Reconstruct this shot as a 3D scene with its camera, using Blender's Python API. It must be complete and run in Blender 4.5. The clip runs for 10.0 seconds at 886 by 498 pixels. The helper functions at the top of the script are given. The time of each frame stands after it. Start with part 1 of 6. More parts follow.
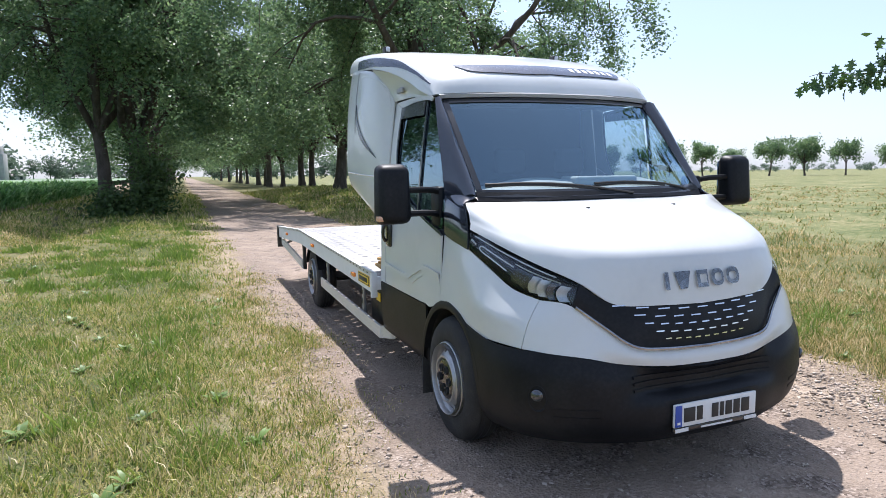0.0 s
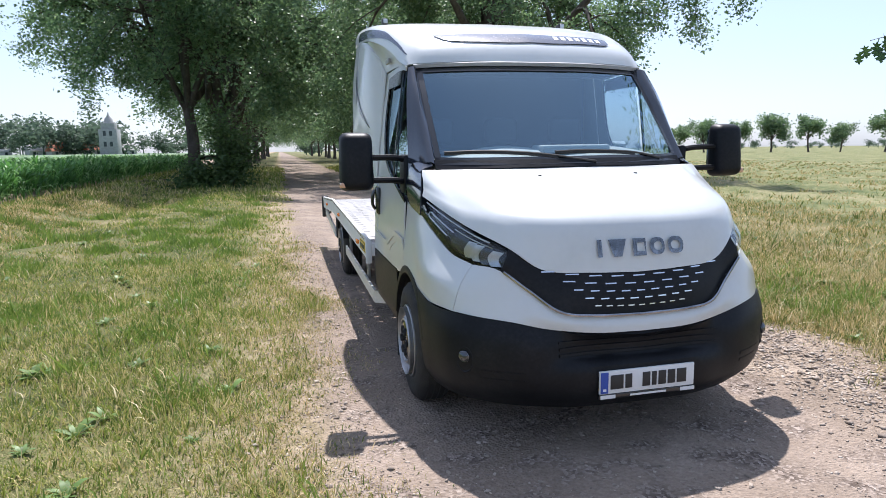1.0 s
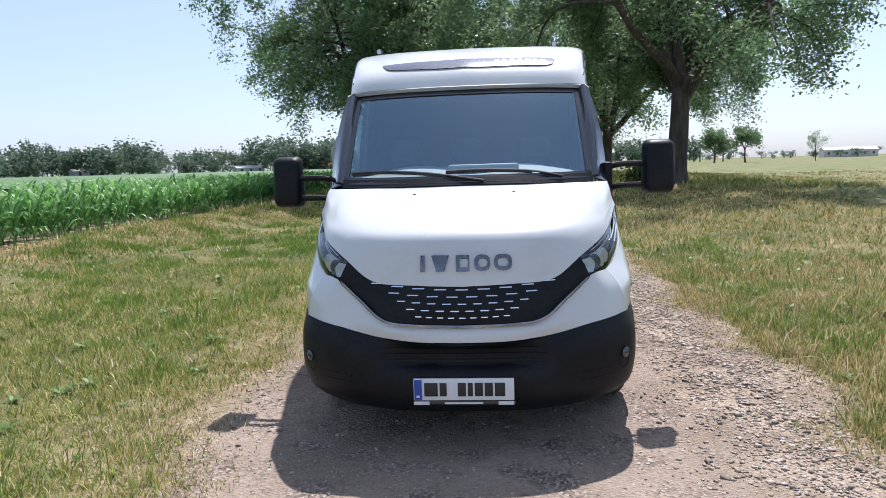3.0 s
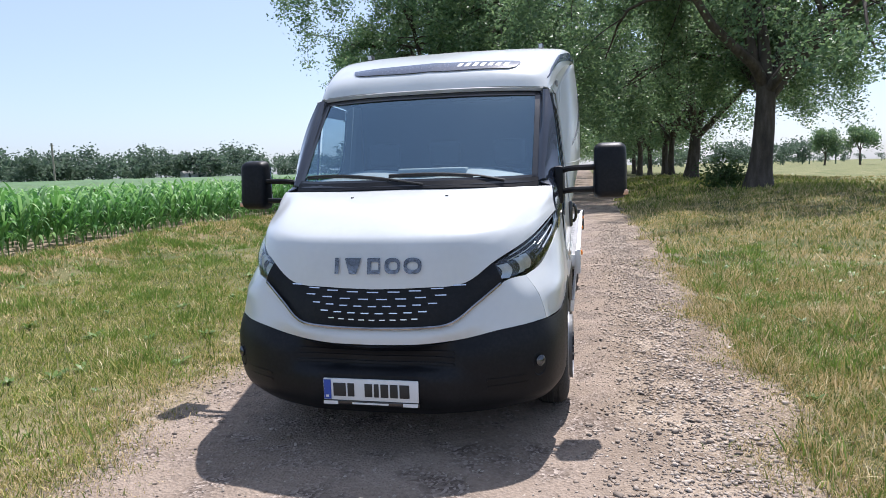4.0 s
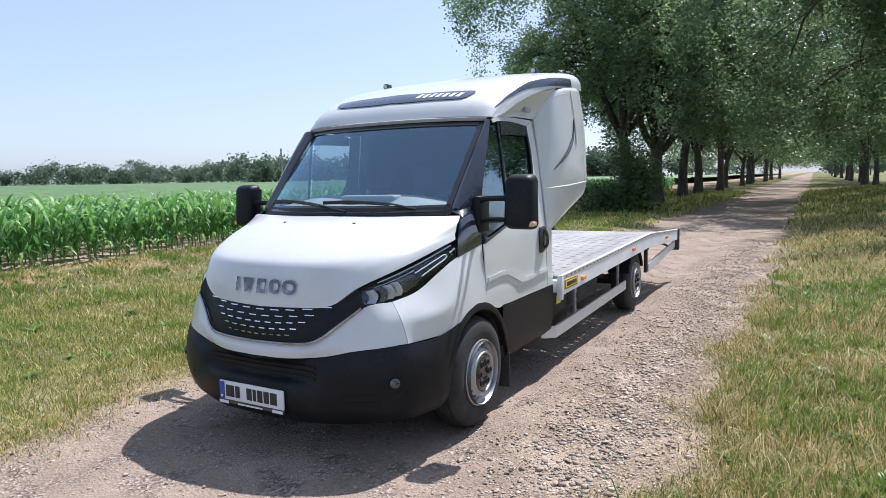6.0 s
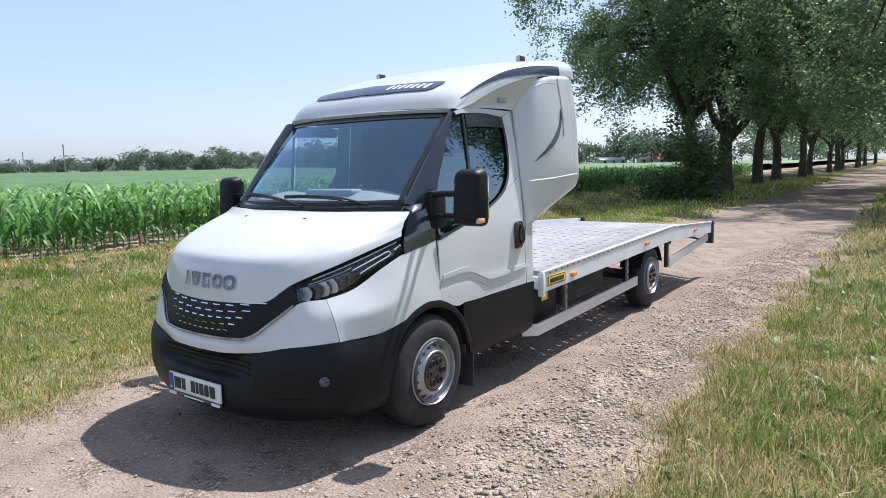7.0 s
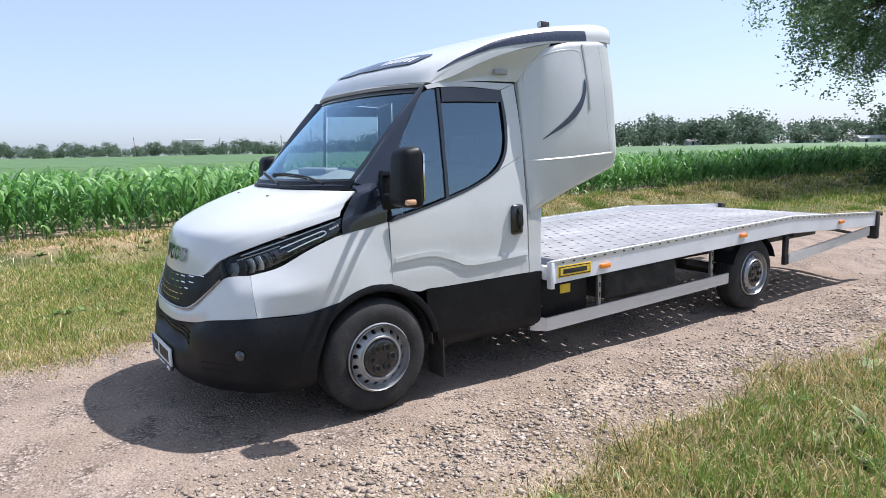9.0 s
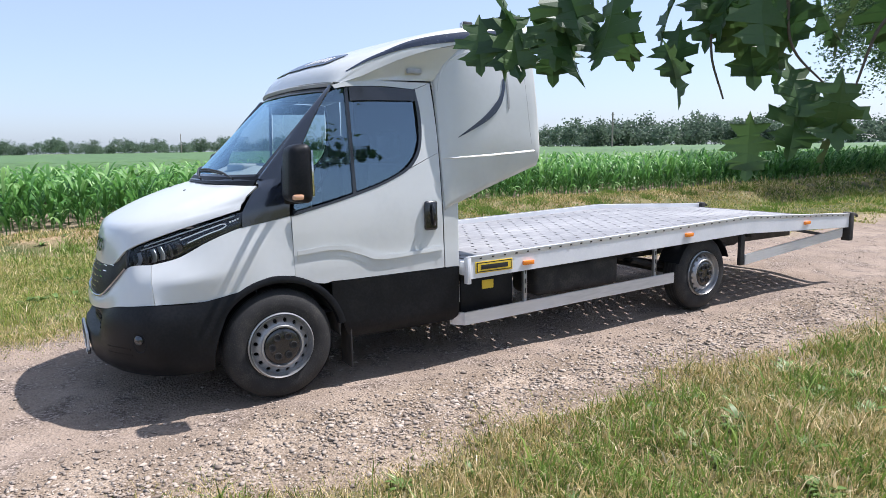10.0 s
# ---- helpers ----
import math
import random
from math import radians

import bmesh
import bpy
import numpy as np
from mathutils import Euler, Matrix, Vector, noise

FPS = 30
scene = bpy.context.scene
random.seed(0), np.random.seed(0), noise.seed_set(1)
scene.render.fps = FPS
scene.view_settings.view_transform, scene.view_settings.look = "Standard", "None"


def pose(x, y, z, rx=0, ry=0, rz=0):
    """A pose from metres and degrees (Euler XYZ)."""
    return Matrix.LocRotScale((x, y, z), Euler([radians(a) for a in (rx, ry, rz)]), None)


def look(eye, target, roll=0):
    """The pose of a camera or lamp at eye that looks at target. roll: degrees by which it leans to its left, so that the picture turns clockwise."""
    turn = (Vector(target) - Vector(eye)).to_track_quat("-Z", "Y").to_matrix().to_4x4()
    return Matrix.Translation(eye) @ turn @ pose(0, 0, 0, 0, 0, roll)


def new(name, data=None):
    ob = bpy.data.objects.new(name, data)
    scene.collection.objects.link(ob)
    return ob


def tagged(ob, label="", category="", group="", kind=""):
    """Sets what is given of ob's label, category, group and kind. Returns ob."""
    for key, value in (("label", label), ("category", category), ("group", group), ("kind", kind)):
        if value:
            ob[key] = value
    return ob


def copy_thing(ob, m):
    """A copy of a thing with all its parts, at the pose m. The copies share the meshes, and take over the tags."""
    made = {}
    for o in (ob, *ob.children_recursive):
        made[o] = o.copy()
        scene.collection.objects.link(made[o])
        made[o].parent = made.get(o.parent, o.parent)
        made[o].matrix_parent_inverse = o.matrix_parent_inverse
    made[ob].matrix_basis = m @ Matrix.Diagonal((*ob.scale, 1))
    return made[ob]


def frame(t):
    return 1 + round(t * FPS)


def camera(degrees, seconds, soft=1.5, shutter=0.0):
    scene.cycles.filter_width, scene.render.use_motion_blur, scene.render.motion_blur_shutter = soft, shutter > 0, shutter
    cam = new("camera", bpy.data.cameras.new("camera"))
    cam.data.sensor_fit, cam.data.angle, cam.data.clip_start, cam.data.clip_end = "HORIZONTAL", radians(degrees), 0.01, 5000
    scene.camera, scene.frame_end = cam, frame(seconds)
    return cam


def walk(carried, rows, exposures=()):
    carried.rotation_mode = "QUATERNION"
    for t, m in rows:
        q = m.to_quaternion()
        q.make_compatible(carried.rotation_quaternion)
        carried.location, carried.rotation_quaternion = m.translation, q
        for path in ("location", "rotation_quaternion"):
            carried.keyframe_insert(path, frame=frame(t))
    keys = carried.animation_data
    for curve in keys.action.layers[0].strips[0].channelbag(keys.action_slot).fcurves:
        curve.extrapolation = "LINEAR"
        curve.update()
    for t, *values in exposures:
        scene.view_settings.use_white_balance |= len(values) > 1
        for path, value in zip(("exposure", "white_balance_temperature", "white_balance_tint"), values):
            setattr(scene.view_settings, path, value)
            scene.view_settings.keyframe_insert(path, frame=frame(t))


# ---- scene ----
cam = camera(68.7, 10.0, soft=0.5)
PATH = [
    (0, (0.152, 0.212, 1.558), (0.884, 2.059, 1.326), -0.7),
    (0.5, (0.442, 0.058, 1.498), (1.051, 1.942, 1.22), -0.5),
    (1, (0.837, -0.138, 1.506), (1.313, 1.78, 1.203), -0.6),
    (1.5, (1.258, -0.376, 1.517), (1.63, 1.562, 1.188), -1.1),
    (2, (1.712, -0.508, 1.525), (1.954, 1.45, 1.195), -1.2),
    (2.5, (2.22, -0.637, 1.532), (2.259, 1.343, 1.254), -1.4),
    (4, (3.673, -0.521, 1.516), (3.244, 1.417, 1.273), -1.5),
    (4.5, (4.098, -0.444, 1.514), (3.567, 1.469, 1.276), -1.3),
    (5, (4.565, -0.378, 1.512), (3.87, 1.483, 1.281), -1.2),
    (6.5, (5.799, 0.149, 1.693), (4.714, 1.813, 1.464), -0.9),
    (7, (6.054, 0.433, 1.69), (4.887, 2.036, 1.432), -1.0),
    (7.5, (6.285, 0.758, 1.681), (5.013, 2.274, 1.392), -1.2),
    (8, (6.546, 1.071, 1.665), (5.16, 2.482, 1.365), -1.2),
    (8.5, (6.792, 1.417, 1.673), (5.279, 2.686, 1.359), -1.0),
    (9, (7.063, 1.796, 1.642), (5.439, 2.922, 1.338), -1.2),
    (9.5, (7.4, 2.19, 1.675), (5.729, 3.241, 1.355), -0.9),
    (10, (7.673, 2.487, 1.625), (5.983, 3.511, 1.316), -0.9),
]
walk(cam, [(t, look(eye, target, roll)) for t, eye, target, roll in PATH],
     exposures=[(0, 0.82, 6040, 16), (1.5, 0.70, 6040, 16), (3, 0.60, 6040, 16), (10, 0.66, 6040, 16)])

# ---- light ----
SUN_AZ, SUN_EL = radians(13), radians(60)      # azimuth from +Y towards +X
sun_way = Vector((math.sin(SUN_AZ) * math.cos(SUN_EL), math.cos(SUN_AZ) * math.cos(SUN_EL), math.sin(SUN_EL)))
world = bpy.data.worlds.new("world")
scene.world = world
world.use_nodes = True
wn = world.node_tree
sky = wn.nodes.new("ShaderNodeTexSky")
sky.sky_type, sky.sun_disc = "NISHITA", False
sky.sun_elevation, sky.sun_rotation = SUN_EL, SUN_AZ
sky.air_density, sky.dust_density, sky.ozone_density = 0.85, 1.4, 1.9
wn.nodes["Background"].inputs["Strength"].default_value = 0.13
haze = wn.nodes.new("ShaderNodeMix")             # even summer haze over the clear sky
haze.data_type = "RGBA"
haze.inputs["Factor"].default_value = 0.45
haze.inputs["B"].default_value = (3.35, 3.95, 4.7, 1)
wn.links.new(sky.outputs["Color"], haze.inputs["A"])
wn.links.new(haze.outputs["Result"], wn.nodes["Background"].inputs["Color"])
sun = new("sun", bpy.data.lights.new("sun", "SUN"))
sun.data.energy, sun.data.angle, sun.data.color = 4.9, radians(0.6), (1.0, 0.95, 0.88)
sun.matrix_world = look(Vector((0, 0, 30)) + sun_way, (0, 0, 30))


# ---- materials ----
def material(name, colours, scale=3.0, rough=0.6, metal=0.0, bump=0.0, bump_scale=40.0, fine=0.35, coat=0.0, rough_var=0.08,
             island=0.0, per_object=0.0, transmit=0.0, spec=0.5, space="Object", stretch=(1, 1, 1), span=None):
    """Noise at two scales drives a colour ramp; fine relief by a second noise."""
    m = bpy.data.materials.new(name)
    m.use_nodes = True
    t = m.node_tree
    n, l = t.nodes, t.links
    b = n["Principled BSDF"]
    tc = n.new("ShaderNodeTexCoord")
    mp = n.new("ShaderNodeMapping")
    mp.inputs["Scale"].default_value = stretch
    l.new(tc.outputs[space], mp.inputs["Vector"])
    big = n.new("ShaderNodeTexNoise")
    big.inputs["Scale"].default_value, big.inputs["Detail"].default_value = scale, 5
    small = n.new("ShaderNodeTexNoise")
    small.inputs["Scale"].default_value, small.inputs["Detail"].default_value = scale * 14, 3
    for q in (big, small):
        l.new(mp.outputs["Vector"], q.inputs["Vector"])
    mix = n.new("ShaderNodeMix")
    mix.inputs["Factor"].default_value = fine
    l.new(big.outputs["Fac"], mix.inputs["A"])
    l.new(small.outputs["Fac"], mix.inputs["B"])
    value = mix.outputs["Result"]
    if island or per_object:
        if island:
            g = n.new("ShaderNodeNewGeometry").outputs["Random Per Island"]
        else:
            g = n.new("ShaderNodeObjectInfo").outputs["Random"]
        mm = n.new("ShaderNodeMix")
        mm.inputs["Factor"].default_value = island or per_object
        l.new(value, mm.inputs["A"])
        l.new(g, mm.inputs["B"])
        value = mm.outputs["Result"]
    ramp = n.new("ShaderNodeValToRGB")
    e = ramp.color_ramp.elements
    lo, hi = (0.12, 0.88) if (island or per_object) else (0.32, 0.68)
    lo, hi = span or (lo, hi)
    e[0].position, e[1].position = lo, hi
    e[0].color, e[1].color = (*colours[0], 1), (*colours[-1], 1)
    for k, c in enumerate(colours[1:-1]):
        q = e.new(lo + (hi - lo) * (k + 1) / (len(colours) - 1))
        q.color = (*c, 1)
    l.new(value, ramp.inputs["Fac"])
    l.new(ramp.outputs["Color"], b.inputs["Base Color"])
    b.inputs["Metallic"].default_value = metal
    b.inputs["Specular IOR Level"].default_value = spec
    if coat:
        b.inputs["Coat Weight"].default_value, b.inputs["Coat Roughness"].default_value = coat, 0.06
    mr = n.new("ShaderNodeMapRange")
    mr.inputs["To Min"].default_value, mr.inputs["To Max"].default_value = max(0.02, rough - rough_var), min(1, rough + rough_var)
    l.new(small.outputs["Fac"], mr.inputs["Value"])
    l.new(mr.outputs["Result"], b.inputs["Roughness"])
    if bump:
        bn = n.new("ShaderNodeTexNoise")
        bn.inputs["Scale"].default_value, bn.inputs["Detail"].default_value = bump_scale, 4
        l.new(mp.outputs["Vector"], bn.inputs["Vector"])
        bp = n.new("ShaderNodeBump")
        bp.inputs["Strength"].default_value, bp.inputs["Distance"].default_value = bump, 0.02
        l.new(bn.outputs["Fac"], bp.inputs["Height"])
        l.new(bp.outputs["Normal"], b.inputs["Normal"])
    if transmit:        # thin leaf: some light comes through
        tr = n.new("ShaderNodeBsdfTranslucent")
        l.new(ramp.outputs["Color"], tr.inputs["Color"])
        ms = n.new("ShaderNodeMixShader")
        ms.inputs["Fac"].default_value = transmit
        l.new(b.outputs["BSDF"], ms.inputs[1])
        l.new(tr.outputs["BSDF"], ms.inputs[2])
        l.new(ms.outputs["Shader"], n["Material Output"].inputs["Surface"])
    return m


def mesh_from(name, verts, faces, mats, smooth=False, index=None):
    me = bpy.data.meshes.new(name)
    me.from_pydata([tuple(map(float, v)) for v in verts], [], [tuple(map(int, f)) for f in faces])
    for m in (mats if isinstance(mats, (list, tuple)) else [mats]):
        me.materials.append(m)
    if smooth:
        me.polygons.foreach_set("use_smooth", [True] * len(me.polygons))
    if index is not None:
        me.polygons.foreach_set("material_index", list(index))
    me.update()
    return me


def fast_mesh(name, verts, quads, mat, smooth=False):
    """A mesh from arrays: verts (n, 3), faces (m, 3 or 4)."""
    verts, quads = np.asarray(verts, np.float32), np.asarray(quads, np.int32)
    me = bpy.data.meshes.new(name)
    k = quads.shape[1]
    me.vertices.add(len(verts))
    me.vertices.foreach_set("co", verts.ravel())
    me.loops.add(quads.size)
    me.loops.foreach_set("vertex_index", quads.ravel())
    me.polygons.add(len(quads))
    me.polygons.foreach_set("loop_start", np.arange(0, quads.size, k, dtype=np.int32))
    me.polygons.foreach_set("loop_total", np.full(len(quads), k, np.int32))
    if smooth:
        me.polygons.foreach_set("use_smooth", np.ones(len(quads), bool))
    me.materials.append(mat)
    me.update(calc_edges=True)
    me.validate()
    return me


rng = np.random.default_rng(7)

# ---- ground ----
TRUCK_X, AXLE_Y = 2.565, 3.712       # the truck's middle line and its front axle
ROAD_L, ROAD_R = 0.95, 4.8


def smooth(a, b, x):
    t = np.clip((x - a) / (b - a), 0, 1)
    return t * t * (3 - 2 * t)


def wave(x, y, f, s=0.0):
    return (np.sin(x * f + 1.7 * np.sin(y * f * 0.7 + s) + s) + np.sin(y * f * 1.3 + 1.3 * np.sin(x * f * 0.9 + 2 * s) + 2.1 * s)) * 0.5


def ground_z(x, y):
    """Height of the ground: a flat track, a low bank before the maize, soft bumps in the grass."""
    x, y = np.asarray(x, float), np.asarray(y, float)
    off = np.maximum(ROAD_L + 0.2 * wave(x * 0, y, 0.9) - x, x - ROAD_R - 0.15 * wave(x * 0, y, 1.1, 1.0))
    near = smooth(0.0, 0.9, off)
    z = near * (0.05 + 0.035 * wave(x, y, 1.9, 0.4) + 0.02 * wave(x, y, 4.3, 1.1))
    bank = np.exp(-((x + 5.2) / 1.2) ** 2) * (0.22 + 0.06 * wave(x, y, 0.5))
    ditch = -np.exp(-((x + 3.6) / 0.8) ** 2) * 0.10 * smooth(8, 16, y)
    pit = -0.35 * np.exp(-((x + 2.9) / 0.9) ** 2 - ((y - 20.5) / 1.6) ** 2)
    rut = -0.035 * (np.exp(-((x - 1.65) / 0.28) ** 2) + np.exp(-((x - 3.45) / 0.28) ** 2)) * (off < 0)
    rough = (1 - near) * (0.012 * wave(x, y, 2.7, 0.3) + 0.006 * wave(x, y, 9.1, 0.9))
    rise = .40 * smooth(6, 10, x) * smooth(14, 24, y) * (1 - smooth(16, 24, x)) * (1 - smooth(60, 90, y))
    return z + rise + bank + ditch + pit + rut + rough


def axis(near, fine, far, grow=1.22):
    out, s = list(np.arange(near[0], near[1], fine)), fine
    a = near[1]
    hi = []
    while a < far:
        hi.append(a)
        s *= grow
        a += s
    hi.append(far)
    s, a, lo = fine, near[0], []
    while a > -far:
        s *= grow
        a -= s
        lo.append(max(a, -far))
    return np.array(sorted(set(lo)) + out + hi)


def ground_material():
    m = bpy.data.materials.new("dry_ground")
    m.use_nodes = True
    t = m.node_tree
    n, l = t.nodes, t.links
    b = n["Principled BSDF"]
    tc = n.new("ShaderNodeTexCoord")
    sep = n.new("ShaderNodeSeparateXYZ")
    l.new(tc.outputs["Object"], sep.inputs["Vector"])

    def math_node(op, a, c=None, clamp=False):
        q = n.new("ShaderNodeMath")
        q.operation, q.use_clamp = op, clamp
        for k, v in enumerate((a, c)):
            if v is None:
                continue
            if isinstance(v, (int, float)):
                q.inputs[k].default_value = v
            else:
                l.new(v, q.inputs[k])
        return q.outputs[0]

    def noise_node(scale, detail=4, rough=0.55):
        q = n.new("ShaderNodeTexNoise")
        q.inputs["Scale"].default_value, q.inputs["Detail"].default_value, q.inputs["Roughness"].default_value = scale, detail, rough
        l.new(tc.outputs["Object"], q.inputs["Vector"])
        return q.outputs["Fac"]

    def ramp(value, stops):
        q = n.new("ShaderNodeValToRGB")
        e = q.color_ramp.elements
        while len(e) < len(stops):
            e.new(0.5)
        for k, (p, c) in enumerate(stops):
            e[k].position, e[k].color = p, (*c, 1)
        l.new(value, q.inputs["Fac"])
        return q.outputs["Color"]

    def blend(fac, a, c):
        q = n.new("ShaderNodeMix")
        q.data_type = "RGBA"
        l.new(fac, q.inputs["Factor"])
        l.new(a, q.inputs["A"])
        l.new(c, q.inputs["B"])
        return q.outputs["Result"]

    def step(value, lo, hi):
        q = n.new("ShaderNodeMapRange")
        q.inputs["From Min"].default_value, q.inputs["From Max"].default_value = lo, hi
        l.new(value, q.inputs["Value"])
        return q.outputs["Result"]

    x, y = sep.outputs["X"], sep.outputs["Y"]
    edge = math_node("MULTIPLY", math_node("SUBTRACT", noise_node(0.9, 5), 0.5), 1.1)
    xe = math_node("ADD", x, edge)
    # track: pinkish grey packed dirt with fine stones
    fine = n.new("ShaderNodeTexVoronoi")
    fine.inputs["Scale"].default_value = 62
    l.new(tc.outputs["Object"], fine.inputs["Vector"])
    dirt = ramp(math_node("ADD", math_node("MULTIPLY", noise_node(1.3, 6), 0.6), math_node("MULTIPLY", noise_node(38, 3), 0.4)),
                [(0.3, (0.168, 0.13, 0.099)), (0.5, (0.266, 0.211, 0.165)), (0.7, (0.375, 0.304, 0.245))])
    pebble = ramp(fine.outputs["Color"], [(0.2, (0.11, 0.085, 0.067)), (0.6, (0.225, 0.18, 0.147)), (0.9, (0.40, 0.335, 0.285))])
    road = blend(step(noise_node(3.1, 5), 0.47, 0.62), dirt, pebble)
    # verge soil under the grass: straw and green litter
    turf = ramp(math_node("ADD", math_node("MULTIPLY", noise_node(0.55, 5), 0.45), math_node("MULTIPLY", noise_node(75, 6, 0.8), 0.55)),
                [(0.36, (0.03, 0.045, 0.014)), (0.45, (0.075, 0.09, 0.03)), (0.53, (0.15, 0.14, 0.06)), (0.62, (0.28, 0.225, 0.13))])
    # open field past the right verge: low crop in patches, dry soil between
    crop = ramp(math_node("ADD", math_node("MULTIPLY", noise_node(0.35, 6, 0.7), 0.5), math_node("MULTIPLY", noise_node(5.5, 6, 0.75), 0.5)),
                [(0.36, (0.055, 0.075, 0.03)), (0.47, (0.125, 0.145, 0.058)), (0.55, (0.215, 0.205, 0.10)), (0.66, (0.37, 0.30, 0.20))])
    far_green = ramp(noise_node(0.05, 5), [(0.3, (0.10, 0.17, 0.05)), (0.7, (0.16, 0.24, 0.08))])
    soil = ramp(noise_node(6, 5), [(0.3, (0.22, 0.17, 0.12)), (0.7, (0.38, 0.31, 0.23))])
    fringe = ramp(noise_node(9, 5), [(0.3, (0.15, 0.13, 0.07)), (0.5, (0.27, 0.215, 0.135)), (0.7, (0.38, 0.31, 0.22))])
    col = blend(step(xe, 0.15, 0.7), turf, fringe)
    col = blend(step(xe, 0.8, 1.2), col, road)
    gritty = ramp(math_node("ADD", math_node("MULTIPLY", noise_node(2.2, 5), 0.5), math_node("MULTIPLY", noise_node(45, 3), 0.5)),
                  [(0.38, (0.125, 0.094, 0.066)), (0.5, (0.245, 0.192, 0.142)), (0.62, (0.39, 0.318, 0.246))])
    col = blend(step(xe, 3.75, 4.15), col, gritty)
    col = blend(step(xe, 4.85, 5.25), col, turf)
    col = blend(step(xe, 11.0, 14.0), col, crop)
    clay = ramp(noise_node(16, 6, 0.7), [(0.36, (0.14, 0.11, 0.055)), (0.5, (0.33, 0.23, 0.135)), (0.64, (0.47, 0.36, 0.24))])
    bare = math_node("MULTIPLY", step(xe, -4.0, -4.8), step(noise_node(0.9, 5), 0.46, 0.56))
    col = blend(bare, col, clay)
    col = blend(step(xe, -6.4, -6.9), col, soil)
    col = blend(step(x, -45.0, -50.0), col, far_green)
    l.new(col, b.inputs["Base Color"])
    b.inputs["Roughness"].default_value = 0.95
    b.inputs["Specular IOR Level"].default_value = 0.15
    bp = n.new("ShaderNodeBump")
    bp.inputs["Strength"].default_value, bp.inputs["Distance"].default_value = 0.55, 0.03
    l.new(math_node("ADD", math_node("MULTIPLY", noise_node(30, 5), 0.7), math_node("MULTIPLY", fine.outputs["Distance"], 0.6)), bp.inputs["Height"])
    l.new(bp.outputs["Normal"], b.inputs["Normal"])
    return m


M_GROUND = ground_material()
gx, gy = axis((-9, 10), 0.14, 2500), axis((-1, 30), 0.16, 2500)
X, Y = np.meshgrid(gx, gy)
Z = ground_z(X, Y)
nx, ny = len(gx), len(gy)
i = np.arange(nx * ny).reshape(ny, nx)
quads = np.stack([i[:-1, :-1], i[:-1, 1:], i[1:, 1:], i[1:, :-1]], -1).reshape(-1, 4)
ground = new("ground", fast_mesh("ground", np.stack([X, Y, Z], -1).reshape(-1, 3), quads, M_GROUND, True))
tagged(ground, "dry dirt track between grass verges and open fields", "ground", kind="structure")

# ---- truck ----
M_WHITE = material("white_paint", [(0.525, 0.545, 0.535), (0.57, 0.59, 0.58), (0.59, 0.61, 0.60)], 2.0, 0.32, coat=0.6, fine=0.2, spec=0.4)
M_BLACK = material("black_plastic", [(0.004, 0.0045, 0.006), (0.008, 0.009, 0.011), (0.016, 0.0165, 0.018)], 4.0, 0.46, spec=0.2, bump=0.06, bump_scale=600, fine=0.4)
M_GLOSSBLACK = material("gloss_black", [(0.010, 0.011, 0.013), (0.018, 0.019, 0.022)], 5.0, 0.22, coat=0.5)
M_PILLAR = material("dark_pillar", [(0.012, 0.016, 0.026), (0.022, 0.028, 0.042)], 5.0, 0.2, coat=1.0)
M_RUBBER = material("tyre_rubber", [(0.010, 0.010, 0.011), (0.018, 0.018, 0.018), (0.050, 0.046, 0.040)], 9.0, 0.8, bump=0.15, bump_scale=90, fine=0.5)
M_STEEL = material("silver_rim", [(0.30, 0.305, 0.31), (0.45, 0.455, 0.46)], 7.0, 0.42, metal=0.75, fine=0.4)
M_CHROME = material("chrome", [(0.55, 0.56, 0.58), (0.72, 0.73, 0.75)], 8.0, 0.10, metal=1.0, rough_var=0.04)
M_BADGE = material("polished_badge", [(0.14, 0.145, 0.155), (0.46, 0.47, 0.49)], 9.0, 0.10, metal=1.0, rough_var=0.05)
M_ALU = material("brushed_aluminium", [(0.52, 0.53, 0.54), (0.66, 0.67, 0.68), (0.74, 0.74, 0.74)], 5.0, 0.45, metal=0.55, bump=0.05, bump_scale=200, stretch=(1, 0.12, 1))
M_DECK = material("worn_deck", [(0.15, 0.153, 0.157), (0.27, 0.27, 0.272), (0.42, 0.415, 0.41)], 1.6, 0.55, metal=0.2, bump=0.1, bump_scale=120, fine=0.45, stretch=(1, 0.35, 1))
M_BEDWHITE = material("white_side_rail", [(0.66, 0.68, 0.70), (0.78, 0.79, 0.80)], 3.0, 0.4, fine=0.3)
M_CHASSIS = material("chassis_black", [(0.012, 0.012, 0.013), (0.03, 0.029, 0.028), (0.08, 0.07, 0.06)], 6.0, 0.7, bump=0.1, bump_scale=50)
M_SEAT = material("grey_cloth", [(0.02, 0.021, 0.024), (0.04, 0.042, 0.048)], 20.0, 0.9)
M_LINING = material("black_lining", [(0.006, 0.007, 0.009), (0.012, 0.013, 0.016)], 20.0, 0.9)
M_DASH = material("dash_plastic", [(0.25, 0.27, 0.25), (0.34, 0.36, 0.33)], 10.0, 0.65, bump=0.05, bump_scale=400)
M_AMBER = material("amber_lens", [(0.85, 0.22, 0.02), (0.9, 0.28, 0.03)], 12.0, 0.2, coat=0.5)
M_REPEATER = material("pale_repeater_lens", [(0.62, 0.34, 0.20), (0.72, 0.44, 0.28)], 12.0, 0.2, coat=0.5)
M_YELLOW = material("yellow_plate", [(0.72, 0.50, 0.03), (0.78, 0.56, 0.05)], 9.0, 0.5)
